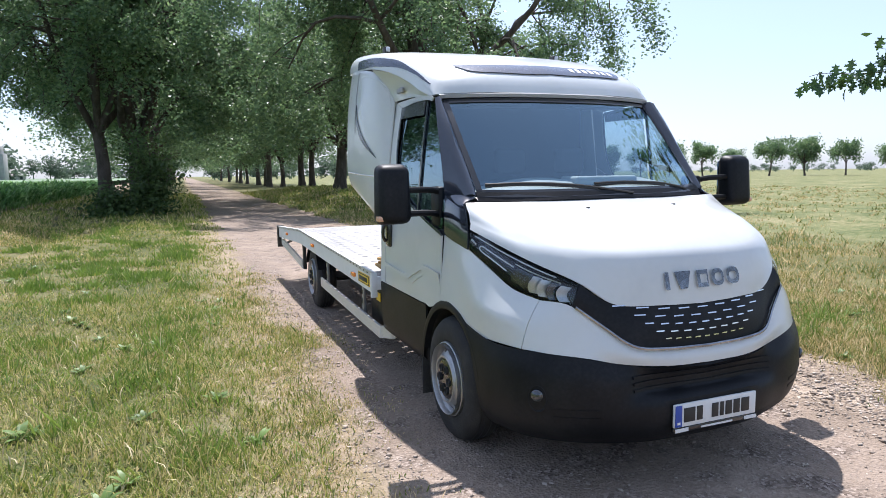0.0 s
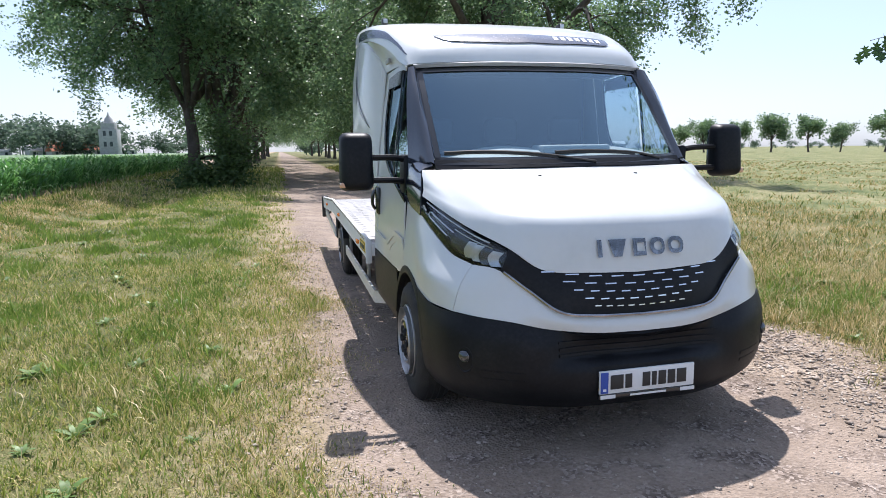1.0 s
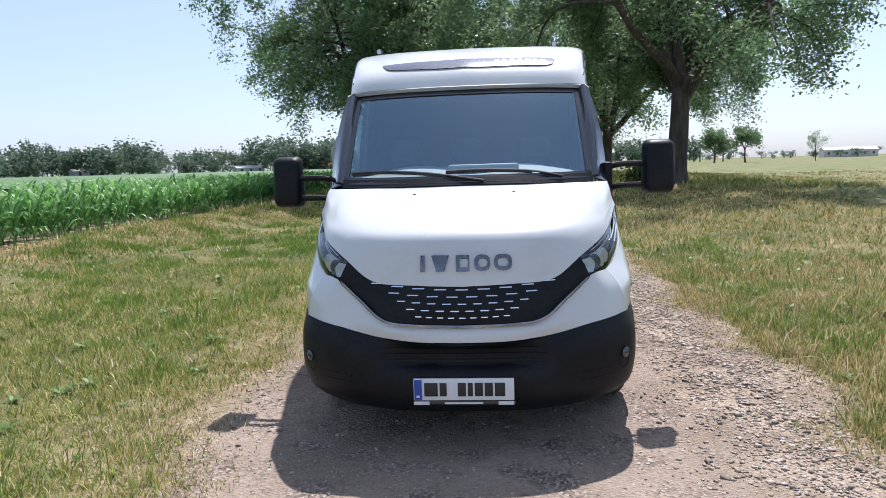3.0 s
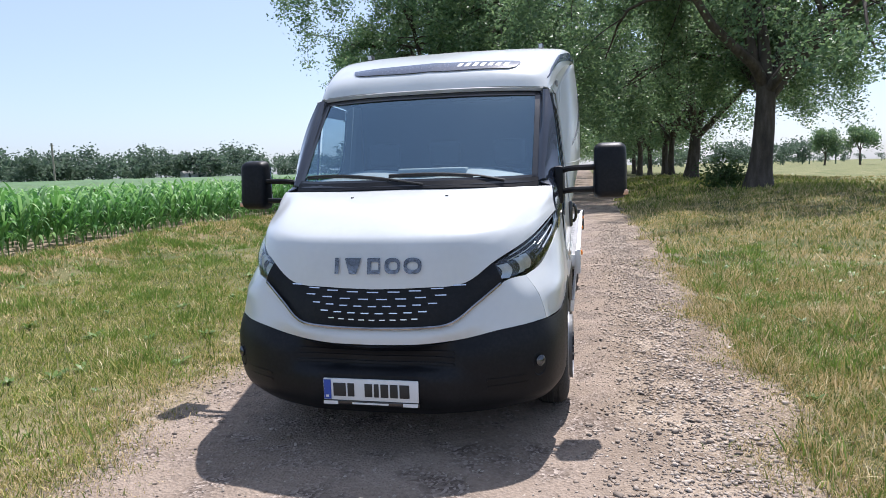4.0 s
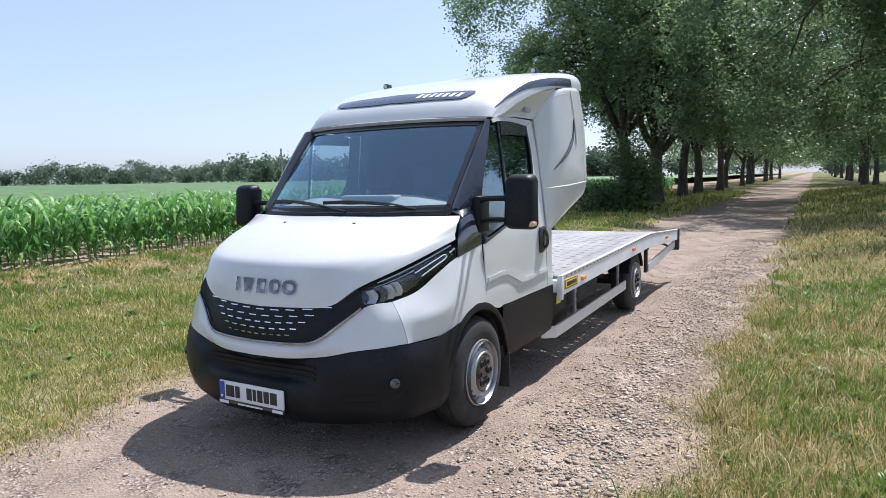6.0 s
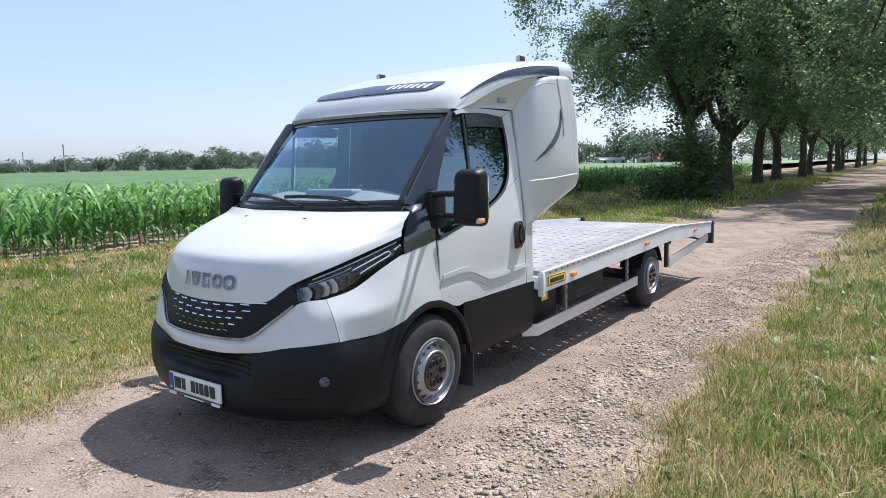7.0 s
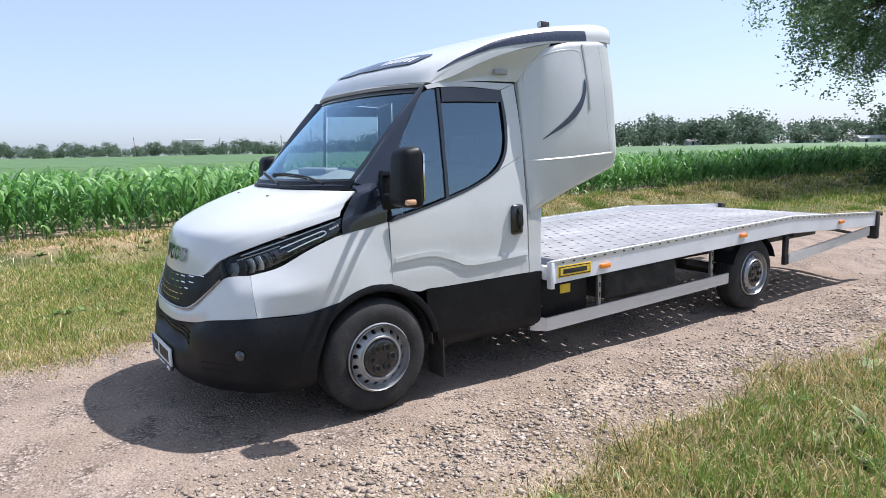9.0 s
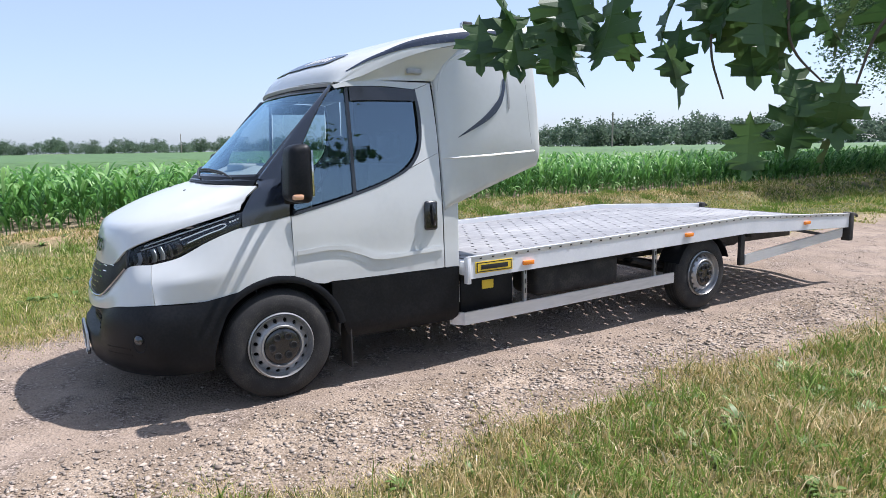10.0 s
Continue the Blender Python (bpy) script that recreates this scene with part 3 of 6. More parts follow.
# number plate: white plate with plain bars in place of characters
plate = part("number_plate", block(-.262, .262, -1.088, -1.074, .345, .462, .004), M_PLATE, truck, "white number plate with blue edge strip", at=Matrix.Translation((0, -.010, -.018)))
part("blue_strip", block(-.258, -.218, -1.0925, -1.0885, .350, .457, .001), M_BLUE, plate)
part("strip_mark", block(-.247, -.230, -1.0945, -1.0930, .362, .374, 0), M_PLATE, plate)
for x0, x1 in ((-.205, -.135), (-.125, -.088), (-.03, .012), (.022, .048), (.058, .100), (.110, .152), (.162, .215)):
    part("plate_bar", block(x0, x1, -1.0915, -1.0885, .368, .44, .002), M_INK, plate)
frame_bar = part("plate_holder", block(-.268, .268, -1.092, -1.070, .322, .344, .003), M_GLOSSBLACK, plate)
part("holder_mark", block(-.10, .10, -1.0955, -1.0930, .328, .337, 0), M_PLATE, frame_bar)
for s in (1, -1):
    part("holder_label", block(s * .22 - .04, s * .22 + .04, -1.0955, -1.0930, .324, .342, 0), M_PLATE, frame_bar)

# -- cab side --
def side_x(u, z):
    u, z = np.asarray(u, float), np.asarray(z, float)
    x = np.interp(z, [.30, .40, .74, .86, .93, 1.0, 1.08, 1.22, 1.5, 1.8, 2.12], [.965, .985, .994, .992, .985, .984, .983, .975, .948, .913, .866])
    return x - .012 * np.clip((.12 - u) / .3, 0, 1)


def side_patch(lower, upper, n, m, out=0.0):
    a, b = spline(lower, n), spline(upper, n)
    rows = []
    for t in np.linspace(0, 1, m):
        p = a * (1 - t) + b * t
        rows.append(np.stack([side_x(p[:, 0], p[:, 1]) + out, p[:, 0], p[:, 1]], 1))
    return np.stack(rows, 1)


ARCH = .465
arch = lambda a: (ARCH * math.cos(radians(a)), .35 + ARCH * math.sin(radians(a)))
door_low = [(.12, arch(75)[1]), (.22, arch(62)[1]), (.32, .735), (.38, .745), (.5, .742), (.8, .742), (1.275, .742)]
belt = [(.12, 1.205), (.2, 1.225), (.40, 1.27), (.60, 1.325), (.80, 1.385), (1.0, 1.475), (1.275, 1.60)]
door_mid_low, door_mid_up = [(1.02, 1.49), (1.10, 1.60), (1.135, 1.72), (1.14, 1.9), (1.115, 2.055)], [(1.275, 1.602), (1.275, 1.70), (1.27, 1.80), (1.262, 1.95), (1.25, 2.105)]
top_in, top_out = [(.50, 2.045), (.60, 2.062), (.85, 2.072), (1.113, 2.058)], [(.48, 2.068), (.60, 2.092), (.85, 2.106), (1.25, 2.108)]
for s in (1, -1):
    f = (lambda g: g) if s > 0 else flip
    door = part("door", f(side_patch(door_low, belt, 40, 14)), M_WHITE, truck, "white cab door with dark window and black handle", thick=0.008)
    part("window_post", f(side_patch(door_mid_low, door_mid_up, 14, 6)), M_WHITE, door, thick=0.008)
    part("window_header", f(side_patch(top_in, top_out, 16, 4)), M_WHITE, door, thick=0.008)
    # pressed swage line and raised lower field
    for out, lo, hi in ((.004, [(.14, .905), (.42, .915), (.58, .865), (.72, .822), (1.26, .84)], [(.14, .945), (.42, .958), (.60, .905), (.76, .858), (1.26, .878)]),
                        (.013, [(.14, .945), (.42, .958), (.60, .905), (.76, .858), (1.26, .878)], [(.14, .975), (.43, .99), (.62, .937), (.79, .888), (1.26, .906)])):
        part("swage", f(side_patch(lo, hi, 34, 3, out)), M_WHITE, door, thick=0.008)
    part("window", f(side_patch([(.60, 1.345), (.78, 1.40), (.95, 1.475), (1.06, 1.575), (1.11, 1.70)], [(.60, 2.035), (.74, 2.037), (.86, 2.038), (.98, 2.036), (1.10, 2.03)], 20, 8, -.012)), M_SIDEGLASS, door).visible_shadow = False
    part("quarter_window", f(side_patch([(.15, 1.24), (.30, 1.275), (.45, 1.31), (.57, 1.34)], [(.128, 1.37), (.208, 1.62), (.338, 1.86), (.46, 2.025), (.57, 2.045)], 14, 8, -.006)), M_SIDEGLASS, door).visible_shadow = False
    seal = [(.16, 1.235), (.40, 1.285), (.60, 1.34), (.80, 1.40), (.98, 1.485), (1.075, 1.58), (1.118, 1.70), (1.122, 1.88), (1.105, 2.035)]
    seal_out = [(.12, 1.203), (.40, 1.268), (.61, 1.323), (.80, 1.383), (1.0, 1.473), (1.10, 1.575), (1.14, 1.70), (1.146, 1.88), (1.12, 2.065)]
    part("window_seal", f(side_patch(seal, seal_out, 40, 3, .003)), M_GLOSSBLACK, door, thick=0.006)
    part("window_divider", f(side_patch([(.568, 1.325), (.592, 1.338)], [(.568, 2.05), (.592, 2.055)], 3, 12, .002)), M_GLOSSBLACK, door, thick=0.008)
    part("wind_deflector", f(side_patch([(.60, 1.965), (.80, 1.972), (1.105, 1.975)], [(.60, 2.058), (.80, 2.066), (1.11, 2.055)], 12, 4, .010)), M_GLOSSBLACK, door, thick=0.004)
    hx = s * .990
    handle = part("door_handle", block(min(hx - s * .012, hx + s * .022), max(hx - s * .012, hx + s * .022), 1.112, 1.222, 1.035, 1.25, .02, 3), M_GLOSSBLACK, door, "black pull handle")
    part("grip", tube(spline([(hx + s * .024, 1.185, 1.075), (hx + s * .045, 1.178, 1.11), (hx + s * .045, 1.172, 1.18), (hx + s * .024, 1.168, 1.225)], 12), .012, 8), M_GLOSSBLACK, handle)
    # rear corner post of the cab
    part("corner_post", f(side_patch([(1.283, .742), (1.285, 1.2), (1.285, 1.6), (1.275, 2.0), (1.262, 2.12)], [(1.40, .742), (1.40, 1.2), (1.40, 1.6), (1.40, 2.0), (1.40, 2.12)], 20, 4)), M_WHITE, truck, thick=0.01)
    part("sill", f(np.stack([np.stack([side_x(u, z) - np.interp(z, [.30, .36], [.05, 0]), np.full_like(z, 0) + u, z], 1) for u, z in
                              ((uu, np.array([zz for zz in np.interp(np.linspace(0, 1, 10), [0, 1], [max(.31, lo), .735])])) for uu, lo in
                               zip(np.linspace(.375, 1.405, 22), np.interp(np.linspace(.375, 1.405, 22), [.375, .42, .46, .49, 1.405], [.60, .53, .42, .31, .31])))])), M_BLACK, truck, "black plastic sill panel", thick=0.012)
    flap = part("fuel_flap", f(side_patch([(1.19, .76), (1.27, .76)], [(1.19, .86), (1.27, .86)], 4, 4, .004)), M_WHITE, door)
    # black corner between hood, screen and door
    corner = across([[(.947, -.195, 1.152), (.940, -.185, 1.25), (.917, -.105, 1.37), (.908, -.062, 1.405), (.835, -.055, 1.43)],
                     [(.954, -.03, 1.181), (.950, -.02, 1.28), (.935, .02, 1.38), (.925, .045, 1.42), (.845, .00, 1.49)],
                     [(.960, .112, 1.212), (.958, .12, 1.30), (.946, .145, 1.38), (.935, .165, 1.44), (.845, .06, 1.55)]], 10, 14)
    part("cowl_side", f(corner), M_PILLAR, truck, thick=0.008)
    pillar = across([[(.820, -.045, 1.44), (.815, .13, 1.64), (.812, .33, 1.86), (.805, .525, 2.068)],
                     [(.868, -.03, 1.45), (.862, .12, 1.64), (.850, .29, 1.86), (.835, .485, 2.072)],
                     [(.944, .125, 1.37), (.932, .21, 1.62), (.905, .345, 1.87), (.868, .478, 2.062)]], 8, 18)
    part("pillar", f(pillar), M_PILLAR, truck, thick=0.01)

# wheel arches
for s in (1, -1):
    ring = []
    for a in np.linspace(163, 12, 30):
        c, d = math.cos(radians(a)), math.sin(radians(a))
        ring.append([(s * .96, .425 * c, .35 + .425 * d), (s * .998, .430 * c, .35 + .430 * d), (s * 1.002, .45 * c, .35 + .45 * d), (s * .994, .472 * c, .35 + .472 * d)])
    part("wheel_arch", np.array(ring), M_BLACK, truck, "black plastic arch lip", thick=0.006)
    well = []
    for a in np.linspace(180, 0, 20):
        c, d = math.cos(radians(a)), math.sin(radians(a))
        well.append([(s * .97, .43 * c, .35 + .43 * d), (s * .60, .44 * c, .35 + .44 * d), (s * .58, .05 * c, .35 + .05 * d)])
    part("wheel_well", np.array(well), M_CHASSIS, truck, thick=0.006)
    part("mud_flap", block(min(s * .80, s * .985), max(s * .80, s * .985), .50, .512, .10, .50, .003), M_CHASSIS, truck)

# -- windscreen --
SCREEN = across([
    [(0, -.275, 1.43), (0, -.02, 1.68), (0, .23, 1.92), (0, .40, 2.078)],
    [(.3, -.255, 1.43), (.3, 0, 1.68), (.3, .245, 1.92), (.3, .412, 2.078)],
    [(.6, -.175, 1.43), (.6, .07, 1.68), (.595, .305, 1.92), (.59, .465, 2.075)],
    [(.815, -.055, 1.435), (.812, .165, 1.68), (.808, .375, 1.91), (.802, .53, 2.07)],
], 20, 16)
S_FULL = mirrored(SCREEN)
screen = part("windscreen", S_FULL, M_SCREEN, truck, "tinted curved windscreen")
screen.visible_shadow = False
SC_D = mirrored(across(list(SCREEN), 90, 60))
for g in (S_FULL[:2], S_FULL[-2:], S_FULL[:, :2], S_FULL[:, -2:]):
    part("screen_border", g + np.array([0, -.003, .003]), M_GLOSSBLACK, screen, thick=0.004)
part("scuttle", mirrored(across([[(0, -.285, 1.415), (0, -.25, 1.46)], [(.3, -.268, 1.415), (.3, -.23, 1.46)], [(.6, -.19, 1.41), (.6, -.148, 1.46)], [(.82, -.07, 1.41), (.818, -.03, 1.465)]], 12, 4)), M_BLACK, truck, thick=0.012)
part("rain_gutter", mirrored(across([[(0, .385, 2.076), (0, .372, 2.098)], [(.3, .398, 2.076), (.3, .385, 2.098)], [(.6, .45, 2.073), (.6, .44, 2.095)], [(.815, .52, 2.068), (.825, .51, 2.09)]], 14, 4)), M_GREYSEAL, truck, thick=0.012)
for pts in ([(.12, 1.445), (-.22, 1.495), (-.52, 1.515), (-.76, 1.51)], [(.62, 1.455), (.40, 1.495), (.10, 1.51), (-.12, 1.505)]):
    arm = part("wiper", tube(lifted(SC_D, spline(pts, 16), 1, .016), .007, 6), M_INK, truck, "black wiper arm")
    blade = [(a, b - .012) for a, b in spline(pts, 16)[4:]]
    part("blade", tube(lifted(SC_D, blade, 1, .008), .006, 6), M_INK, arm)
for s in (1, -1):
    part("washer_nozzle", block(s * .30 - .009, s * .30 + .009, -.422, -.402, 1.360, 1.378, .004), M_INK, truck)

# -- roof fairing --
R = [
    [(0, .385, 2.10), (0, .45, 2.20), (0, .55, 2.27), (0, .74, 2.345), (0, 1.1, 2.448), (0, 1.5, 2.541), (0, 1.98, 2.608), (0, 2.12, 2.603)],
    [(.45, .42, 2.10), (.45, .48, 2.192), (.46, .58, 2.264), (.47, .77, 2.337), (.5, 1.1, 2.438), (.52, 1.5, 2.533), (.53, 1.98, 2.60), (.53, 2.12, 2.597)],
    [(.72, .48, 2.095), (.73, .535, 2.176), (.735, .635, 2.248), (.75, .82, 2.322), (.77, 1.12, 2.423), (.80, 1.5, 2.518), (.81, 1.98, 2.584), (.81, 2.12, 2.582)],
    [(.835, .525, 2.09), (.845, .58, 2.142), (.853, .67, 2.21), (.868, .85, 2.305), (.900, 1.13, 2.412), (.940, 1.5, 2.497), (.956, 1.98, 2.555), (.956, 2.11, 2.552)],
    [(.852, .54, 2.086), (.863, .60, 2.120), (.876, .70, 2.172), (.893, .88, 2.266), (.935, 1.15, 2.362), (.982, 1.5, 2.446), (1.003, 1.98, 2.498), (1.002, 2.11, 2.495)],
    [(.862, .55, 2.082), (.873, .62, 2.106), (.885, .72, 2.142), (.902, .90, 2.222), (.945, 1.16, 2.315), (.99, 1.5, 2.388), (1.012, 1.98, 2.432), (1.01, 2.11, 2.425)],
]
ROOF = across(R, 24, 40)
fairing = part("roof_fairing", mirrored(ROOF), M_WHITE, truck, "white moulded sleeper roof fairing with dark swoosh decals", thick=0.012)
ROOF_D = across(R, 120, 160)
recess = across([R[5][:6], [(.866, .57, 2.078), (.868, .65, 2.095), (.870, .75, 2.115), (.872, .92, 2.15), (.876, 1.16, 2.19), (.93, 1.42, 2.22)],
                 [(.868, .58, 2.074), (.869, .65, 2.084), (.870, .75, 2.10), (.871, .92, 2.114), (.872, 1.16, 2.12), (.880, 1.285, 2.12)]], 8, 24)
SIDE = across([
    [(.878, 1.275, 2.125), (.905, 1.28, 1.90), (.942, 1.285, 1.60), (.972, 1.29, 1.35), (.985, 1.295, 1.17)],
    [(.970, 1.44, 2.335), (.985, 1.41, 2.10), (.995, 1.39, 1.78), (.996, 1.38, 1.45), (.993, 1.37, 1.215)],
    [(1.002, 1.65, 2.402), (1.034, 1.65, 2.1), (1.042, 1.65, 1.8), (1.038, 1.65, 1.58), (1.012, 1.65, 1.325)],
    [(1.012, 1.97, 2.432), (1.05, 1.99, 2.1), (1.06, 2.02, 1.8), (1.06, 2.045, 1.59), (1.03, 2.045, 1.462)],
    [(1.000, 2.08, 2.445), (1.045, 2.10, 2.1), (1.055, 2.125, 1.8), (1.055, 2.14, 1.59), (1.03, 2.13, 1.49)],
], 30, 30)
SIDE_D = across(list(SIDE), 120, 120)
for s in (1, -1):
    f = (lambda g: g) if s > 0 else flip
    part("fairing_recess", f(recess), M_WHITE, fairing, thick=0.006)
    wall = part("fairing_side", f(SIDE), M_WHITE, fairing, thick=0.01, crisp=False)
    shoulder = ROOF_D[50:]
    top_swoosh = ribbon(shoulder, [(.60, 2.165), (.72, 2.235), (.847, 2.294), (1.1, 2.394), (1.438, 2.461), (1.70, 2.488), (1.84, 2.496)], [(.60, 2.16), (.68, 2.20), (.80, 2.253), (1.06, 2.336), (1.42, 2.393), (1.68, 2.415), (1.848, 2.426)], 50, 6, 0, .008) + np.array((0, 0, .004))
    part("swoosh", f(top_swoosh), M_DECAL, fairing, thick=0.003)
    cres_a = [(1.800, 2.145), (1.806, 2.07), (1.760, 1.937), (1.648, 1.831), (1.409, 1.706)]
    cres_b = [(1.790, 2.142), (1.768, 2.029), (1.700, 1.94), (1.605, 1.85), (1.409, 1.711)]
    part("swoosh", f(ribbon(SIDE_D, cres_a, cres_b, 24, 4, 0, .009)), M_DECAL, fairing, thick=0.003)
    groove = [(1.805, 2.40), (1.822, 2.26), (1.842, 2.05), (1.850, 1.92)]
    part("side_groove", f(ribbon(SIDE_D, groove, [(a - .016, b) for a, b in groove], 12, 3, 0, .008)), M_GREYSEAL, fairing, thick=0.002)
    bead = lifted(SIDE_D, spline([(1.305, 2.05), (1.315, 2.13), (1.35, 2.23), (1.44, 2.30), (1.60, 2.345), (1.74, 2.352), (1.782, 2.31), (1.79, 2.20)], 40), 0, -.005)
    part("panel_bead", tube(bead * (s, 1, 1), .012, 8), M_WHITE, fairing)
    part("side_ledge", f(np.stack([np.array(p) for p in zip(*[lifted(SIDE_D, spline([(1.30, 1.555), (1.7, 1.575), (2.08, 1.60)], 14), 0, o) + (0, 0, dz) for o, dz in ((0, .012), (.012, .0), (0, -.012))])])), M_WHITE, fairing)
    part("rear_seam", tube(lifted(SIDE_D, spline([(1.97, 2.40), (2.00, 2.1), (2.035, 1.8), (2.06, 1.61)], 14), 0, .002) * (s, 1, 1), .0035, 5), M_INK, fairing)
    # small grey vent in the side recess, a plain block without a lamp
    part("recess_vent", block(min(s * .885, s * .905), max(s * .885, s * .905), 1.05, 1.17, 2.165, 2.20, .006), M_GREYSEAL, fairing)
    lx = .74 if s > 0 else -.82
    beacon = part("roof_lamp", block(lx - .022, lx + .022, 1.63, 1.72, 2.535, 2.60, .012), M_INK, fairing)
    part("lens", block(lx - .016, lx + .016, 1.618, 1.632, 2.555, 2.59, .003), M_LAMP, beacon)
# back, underside and cab rear wall
rear = across([[(1.000, 2.08, 2.445), (1.045, 2.10, 2.1), (1.055, 2.125, 1.8), (1.055, 2.14, 1.59), (1.03, 2.13, 1.49)],
               [(.5, 2.11, 2.575), (.5, 2.13, 2.1), (.5, 2.15, 1.8), (.5, 2.16, 1.59), (.5, 2.14, 1.49)],
               [(0, 2.11, 2.59), (0, 2.135, 2.1), (0, 2.16, 1.8), (0, 2.165, 1.59), (0, 2.14, 1.49)]], 10, 14)[::-1]
part("fairing_back", mirrored(rear), M_WHITE, fairing, thick=0.01)
under = across([[(0, 1.40, 1.205), (0, 1.66, 1.322), (0, 2.05, 1.455), (0, 2.14, 1.485)], [(.992, 1.37, 1.213), (1.011, 1.65, 1.323), (1.029, 2.045, 1.46), (1.029, 2.13, 1.488)]], 6, 14)
part("fairing_floor", mirrored(under), M_WHITE, fairing, thick=0.01)
part("cab_back", block(-.985, .985, 1.395, 1.415, .45, 1.24, .004), M_WHITE, truck)
# roof decal: dark plate with plain light bars
DEC = mirrored(ROOF_D)
def decal_on_roof(upper, lower, out):
    s2 = DEC.reshape(-1, 3)
    rows = []
    for t in np.linspace(0, 1, 5):
        p = spline(upper, 30) * (1 - t) + spline(lower, 30) * t
        row = []
        for a, b in p:
            d = np.hypot(s2[:, 0] - a, s2[:, 1] - b)
            k = np.argpartition(d, 12)[:12]
            m = np.column_stack([np.ones(12), s2[k, :2] - (a, b)])
            row.append((a, b - out * .6, np.linalg.lstsq(m, s2[k, 2], rcond=1e-6)[0][0] + out))
        rows.append(row)
    return np.array(rows)
part("roof_decal", decal_on_roof([(-.64, .72), (-.60, .70), (-.3, .67), (0, .66), (.3, .67), (.60, .715), (.64, .72)], [(-.635, .68), (-.56, .565), (-.3, .51), (0, .49), (.3, .51), (.60, .56), (.655, .68)], .011), M_DECAL, fairing, "dark roof decal with pale slanted bars", thick=0.003)
for k in range(7):
    x = .20 + k * .056
    hi, lo = .625 + .09 * x * x, .548 + .09 * x * x
    part("decal_bar", decal_on_roof([(x + .014, hi), (x + .052, hi)], [(x, lo), (x + .038, lo)], .013)[:, ::6], M_PLATE, fairing, thick=0.001)

# -- mirrors --
for s in (1, -1):
    bm = bmesh.new()
    bmesh.ops.create_cube(bm, size=1)
    for v in bm.verts:
        front = v.co.y < 0
        top = v.co.z > 0
        v.co = (1.278 + v.co.x * (.19 if front else .225) * (0.94 if top else 1), .03 + (v.co.y + .5) * .15 + (.02 if front and top else 0), 1.48 + v.co.z * (.33 if front else .37))
    bmesh.ops.bevel(bm, geom=bm.edges[:], offset=.045, segments=4, affect="EDGES", profile=0.5)
    for v in bm.verts:
        v.co.x *= s
    bmesh.ops.recalc_face_normals(bm, faces=bm.faces[:])
    mirror = part("door_mirror", bm, M_BLACK, truck, "tall black mirror on twin arms with amber repeater", at=Matrix.Translation((-.009, -.04, .012) if s > 0 else (.014, .06, -.02)))
    part("mirror_glass", block(s * 1.278 - .09, s * 1.278 + .09, .178, .186, 1.34, 1.62, .01), M_CHROME, mirror)
    part("repeater", block(min(s * 1.335, s * 1.389), max(s * 1.335, s * 1.389), .05, .115, 1.325, 1.358, .010), M_REPEATER, mirror)
    for z in (1.36, 1.50):
        part("arm", tube(spline([(s * .945, .20, z - .03), (s * 1.02, .12, z), (s * 1.19, .10, z + .005)], 10), .019, 8), M_BLACK, mirror)
    part("mirror_foot", block(min(s * .925, s * .985), max(s * .925, s * .985), .12, .27, 1.27, 1.52, .02), M_BLACK, mirror)

# -- cab inside --
part("dashboard", mirrored(across([[(0, -.18, 1.43), (0, .05, 1.50), (0, .22, 1.50), (0, .30, 1.34), (0, .30, .80)],
                                   [(.40, -.15, 1.43), (.40, .06, 1.52), (.40, .24, 1.52), (.40, .32, 1.34), (.40, .32, .80)],
                                   [(.80, -.02, 1.41), (.80, .10, 1.46), (.80, .25, 1.45), (.80, .32, 1.30), (.80, .32, .80)]], 12, 16)), M_DASH, truck, "grey-green dashboard", thick=0.01)
part("dash_tray", block(-.12, .35, -.02, .18, 1.48, 1.545, .02, 3), M_DASH, truck)
for x0, x1 in ((-.80, -.28), (-.24, .20), (.26, .78)):
    seat = part("seat", block(x0, x1, .55, 1.0, .80, .95, .05, 3), M_SEAT, truck, "dark grey cloth seat")
    part("backrest", block(x0 + .02, x1 - .02, .98, 1.12, .92, 1.52, .05, 3), M_SEAT, seat)
    part("headrest", block((x0 + x1) / 2 - .13, (x0 + x1) / 2 + .13, 1.02, 1.12, 1.56, 1.76, .04, 3), M_SEAT, seat)
ring = []
for t in np.linspace(0, 2 * math.pi, 25):
    c = np.array([.20 * math.cos(t), 0, .20 * math.sin(t)])
    ring.append(c)
sw = part("steering_wheel", tube(ring, .014, 8), M_INK, truck, at=Matrix.Translation((.50, .42, 1.38)) @ Matrix.Rotation(radians(-38), 4, "X"))
part("spoke", block(-.19, .19, -.01, .01, -.02, .02, .008), M_INK, sw)
part("column", tube([(.0, 0, 0), (.0, -.2, -.02)], .04, 10), M_INK, sw)
part("cab_liner", grid_bm(np.array([[(-.84, 1.385, .5), (-.84, 1.385, 2.1)], [(.84, 1.385, .5), (.84, 1.385, 2.1)]]),
                          np.array([[(-.82, .56, 2.09), (-.84, 1.385, 2.1)], [(.82, .56, 2.09), (.84, 1.385, 2.1)]]),
                          np.array([[(-.93, -.05, .52), (-.93, 1.385, .52)], [(.93, -.05, .52), (.93, 1.385, .52)]]),
                          np.array([[(-.9, -.12, .45), (-.9, -.12, 1.38)], [(.9, -.12, .45), (.9, -.12, 1.38)]])), M_LINING, truck, "dark cab lining", thick=0.006)
for s in (1, -1):
    part("sun_visor", block(s * .38 - .22, s * .38 + .22, .47, .60, 2.02, 2.035, .006), M_SEAT, truck)
    part("door_card", block(min(s * .93, s * .955), max(s * .93, s * .955), .14, 1.27, .75, 1.24, .01), M_SEAT, truck)
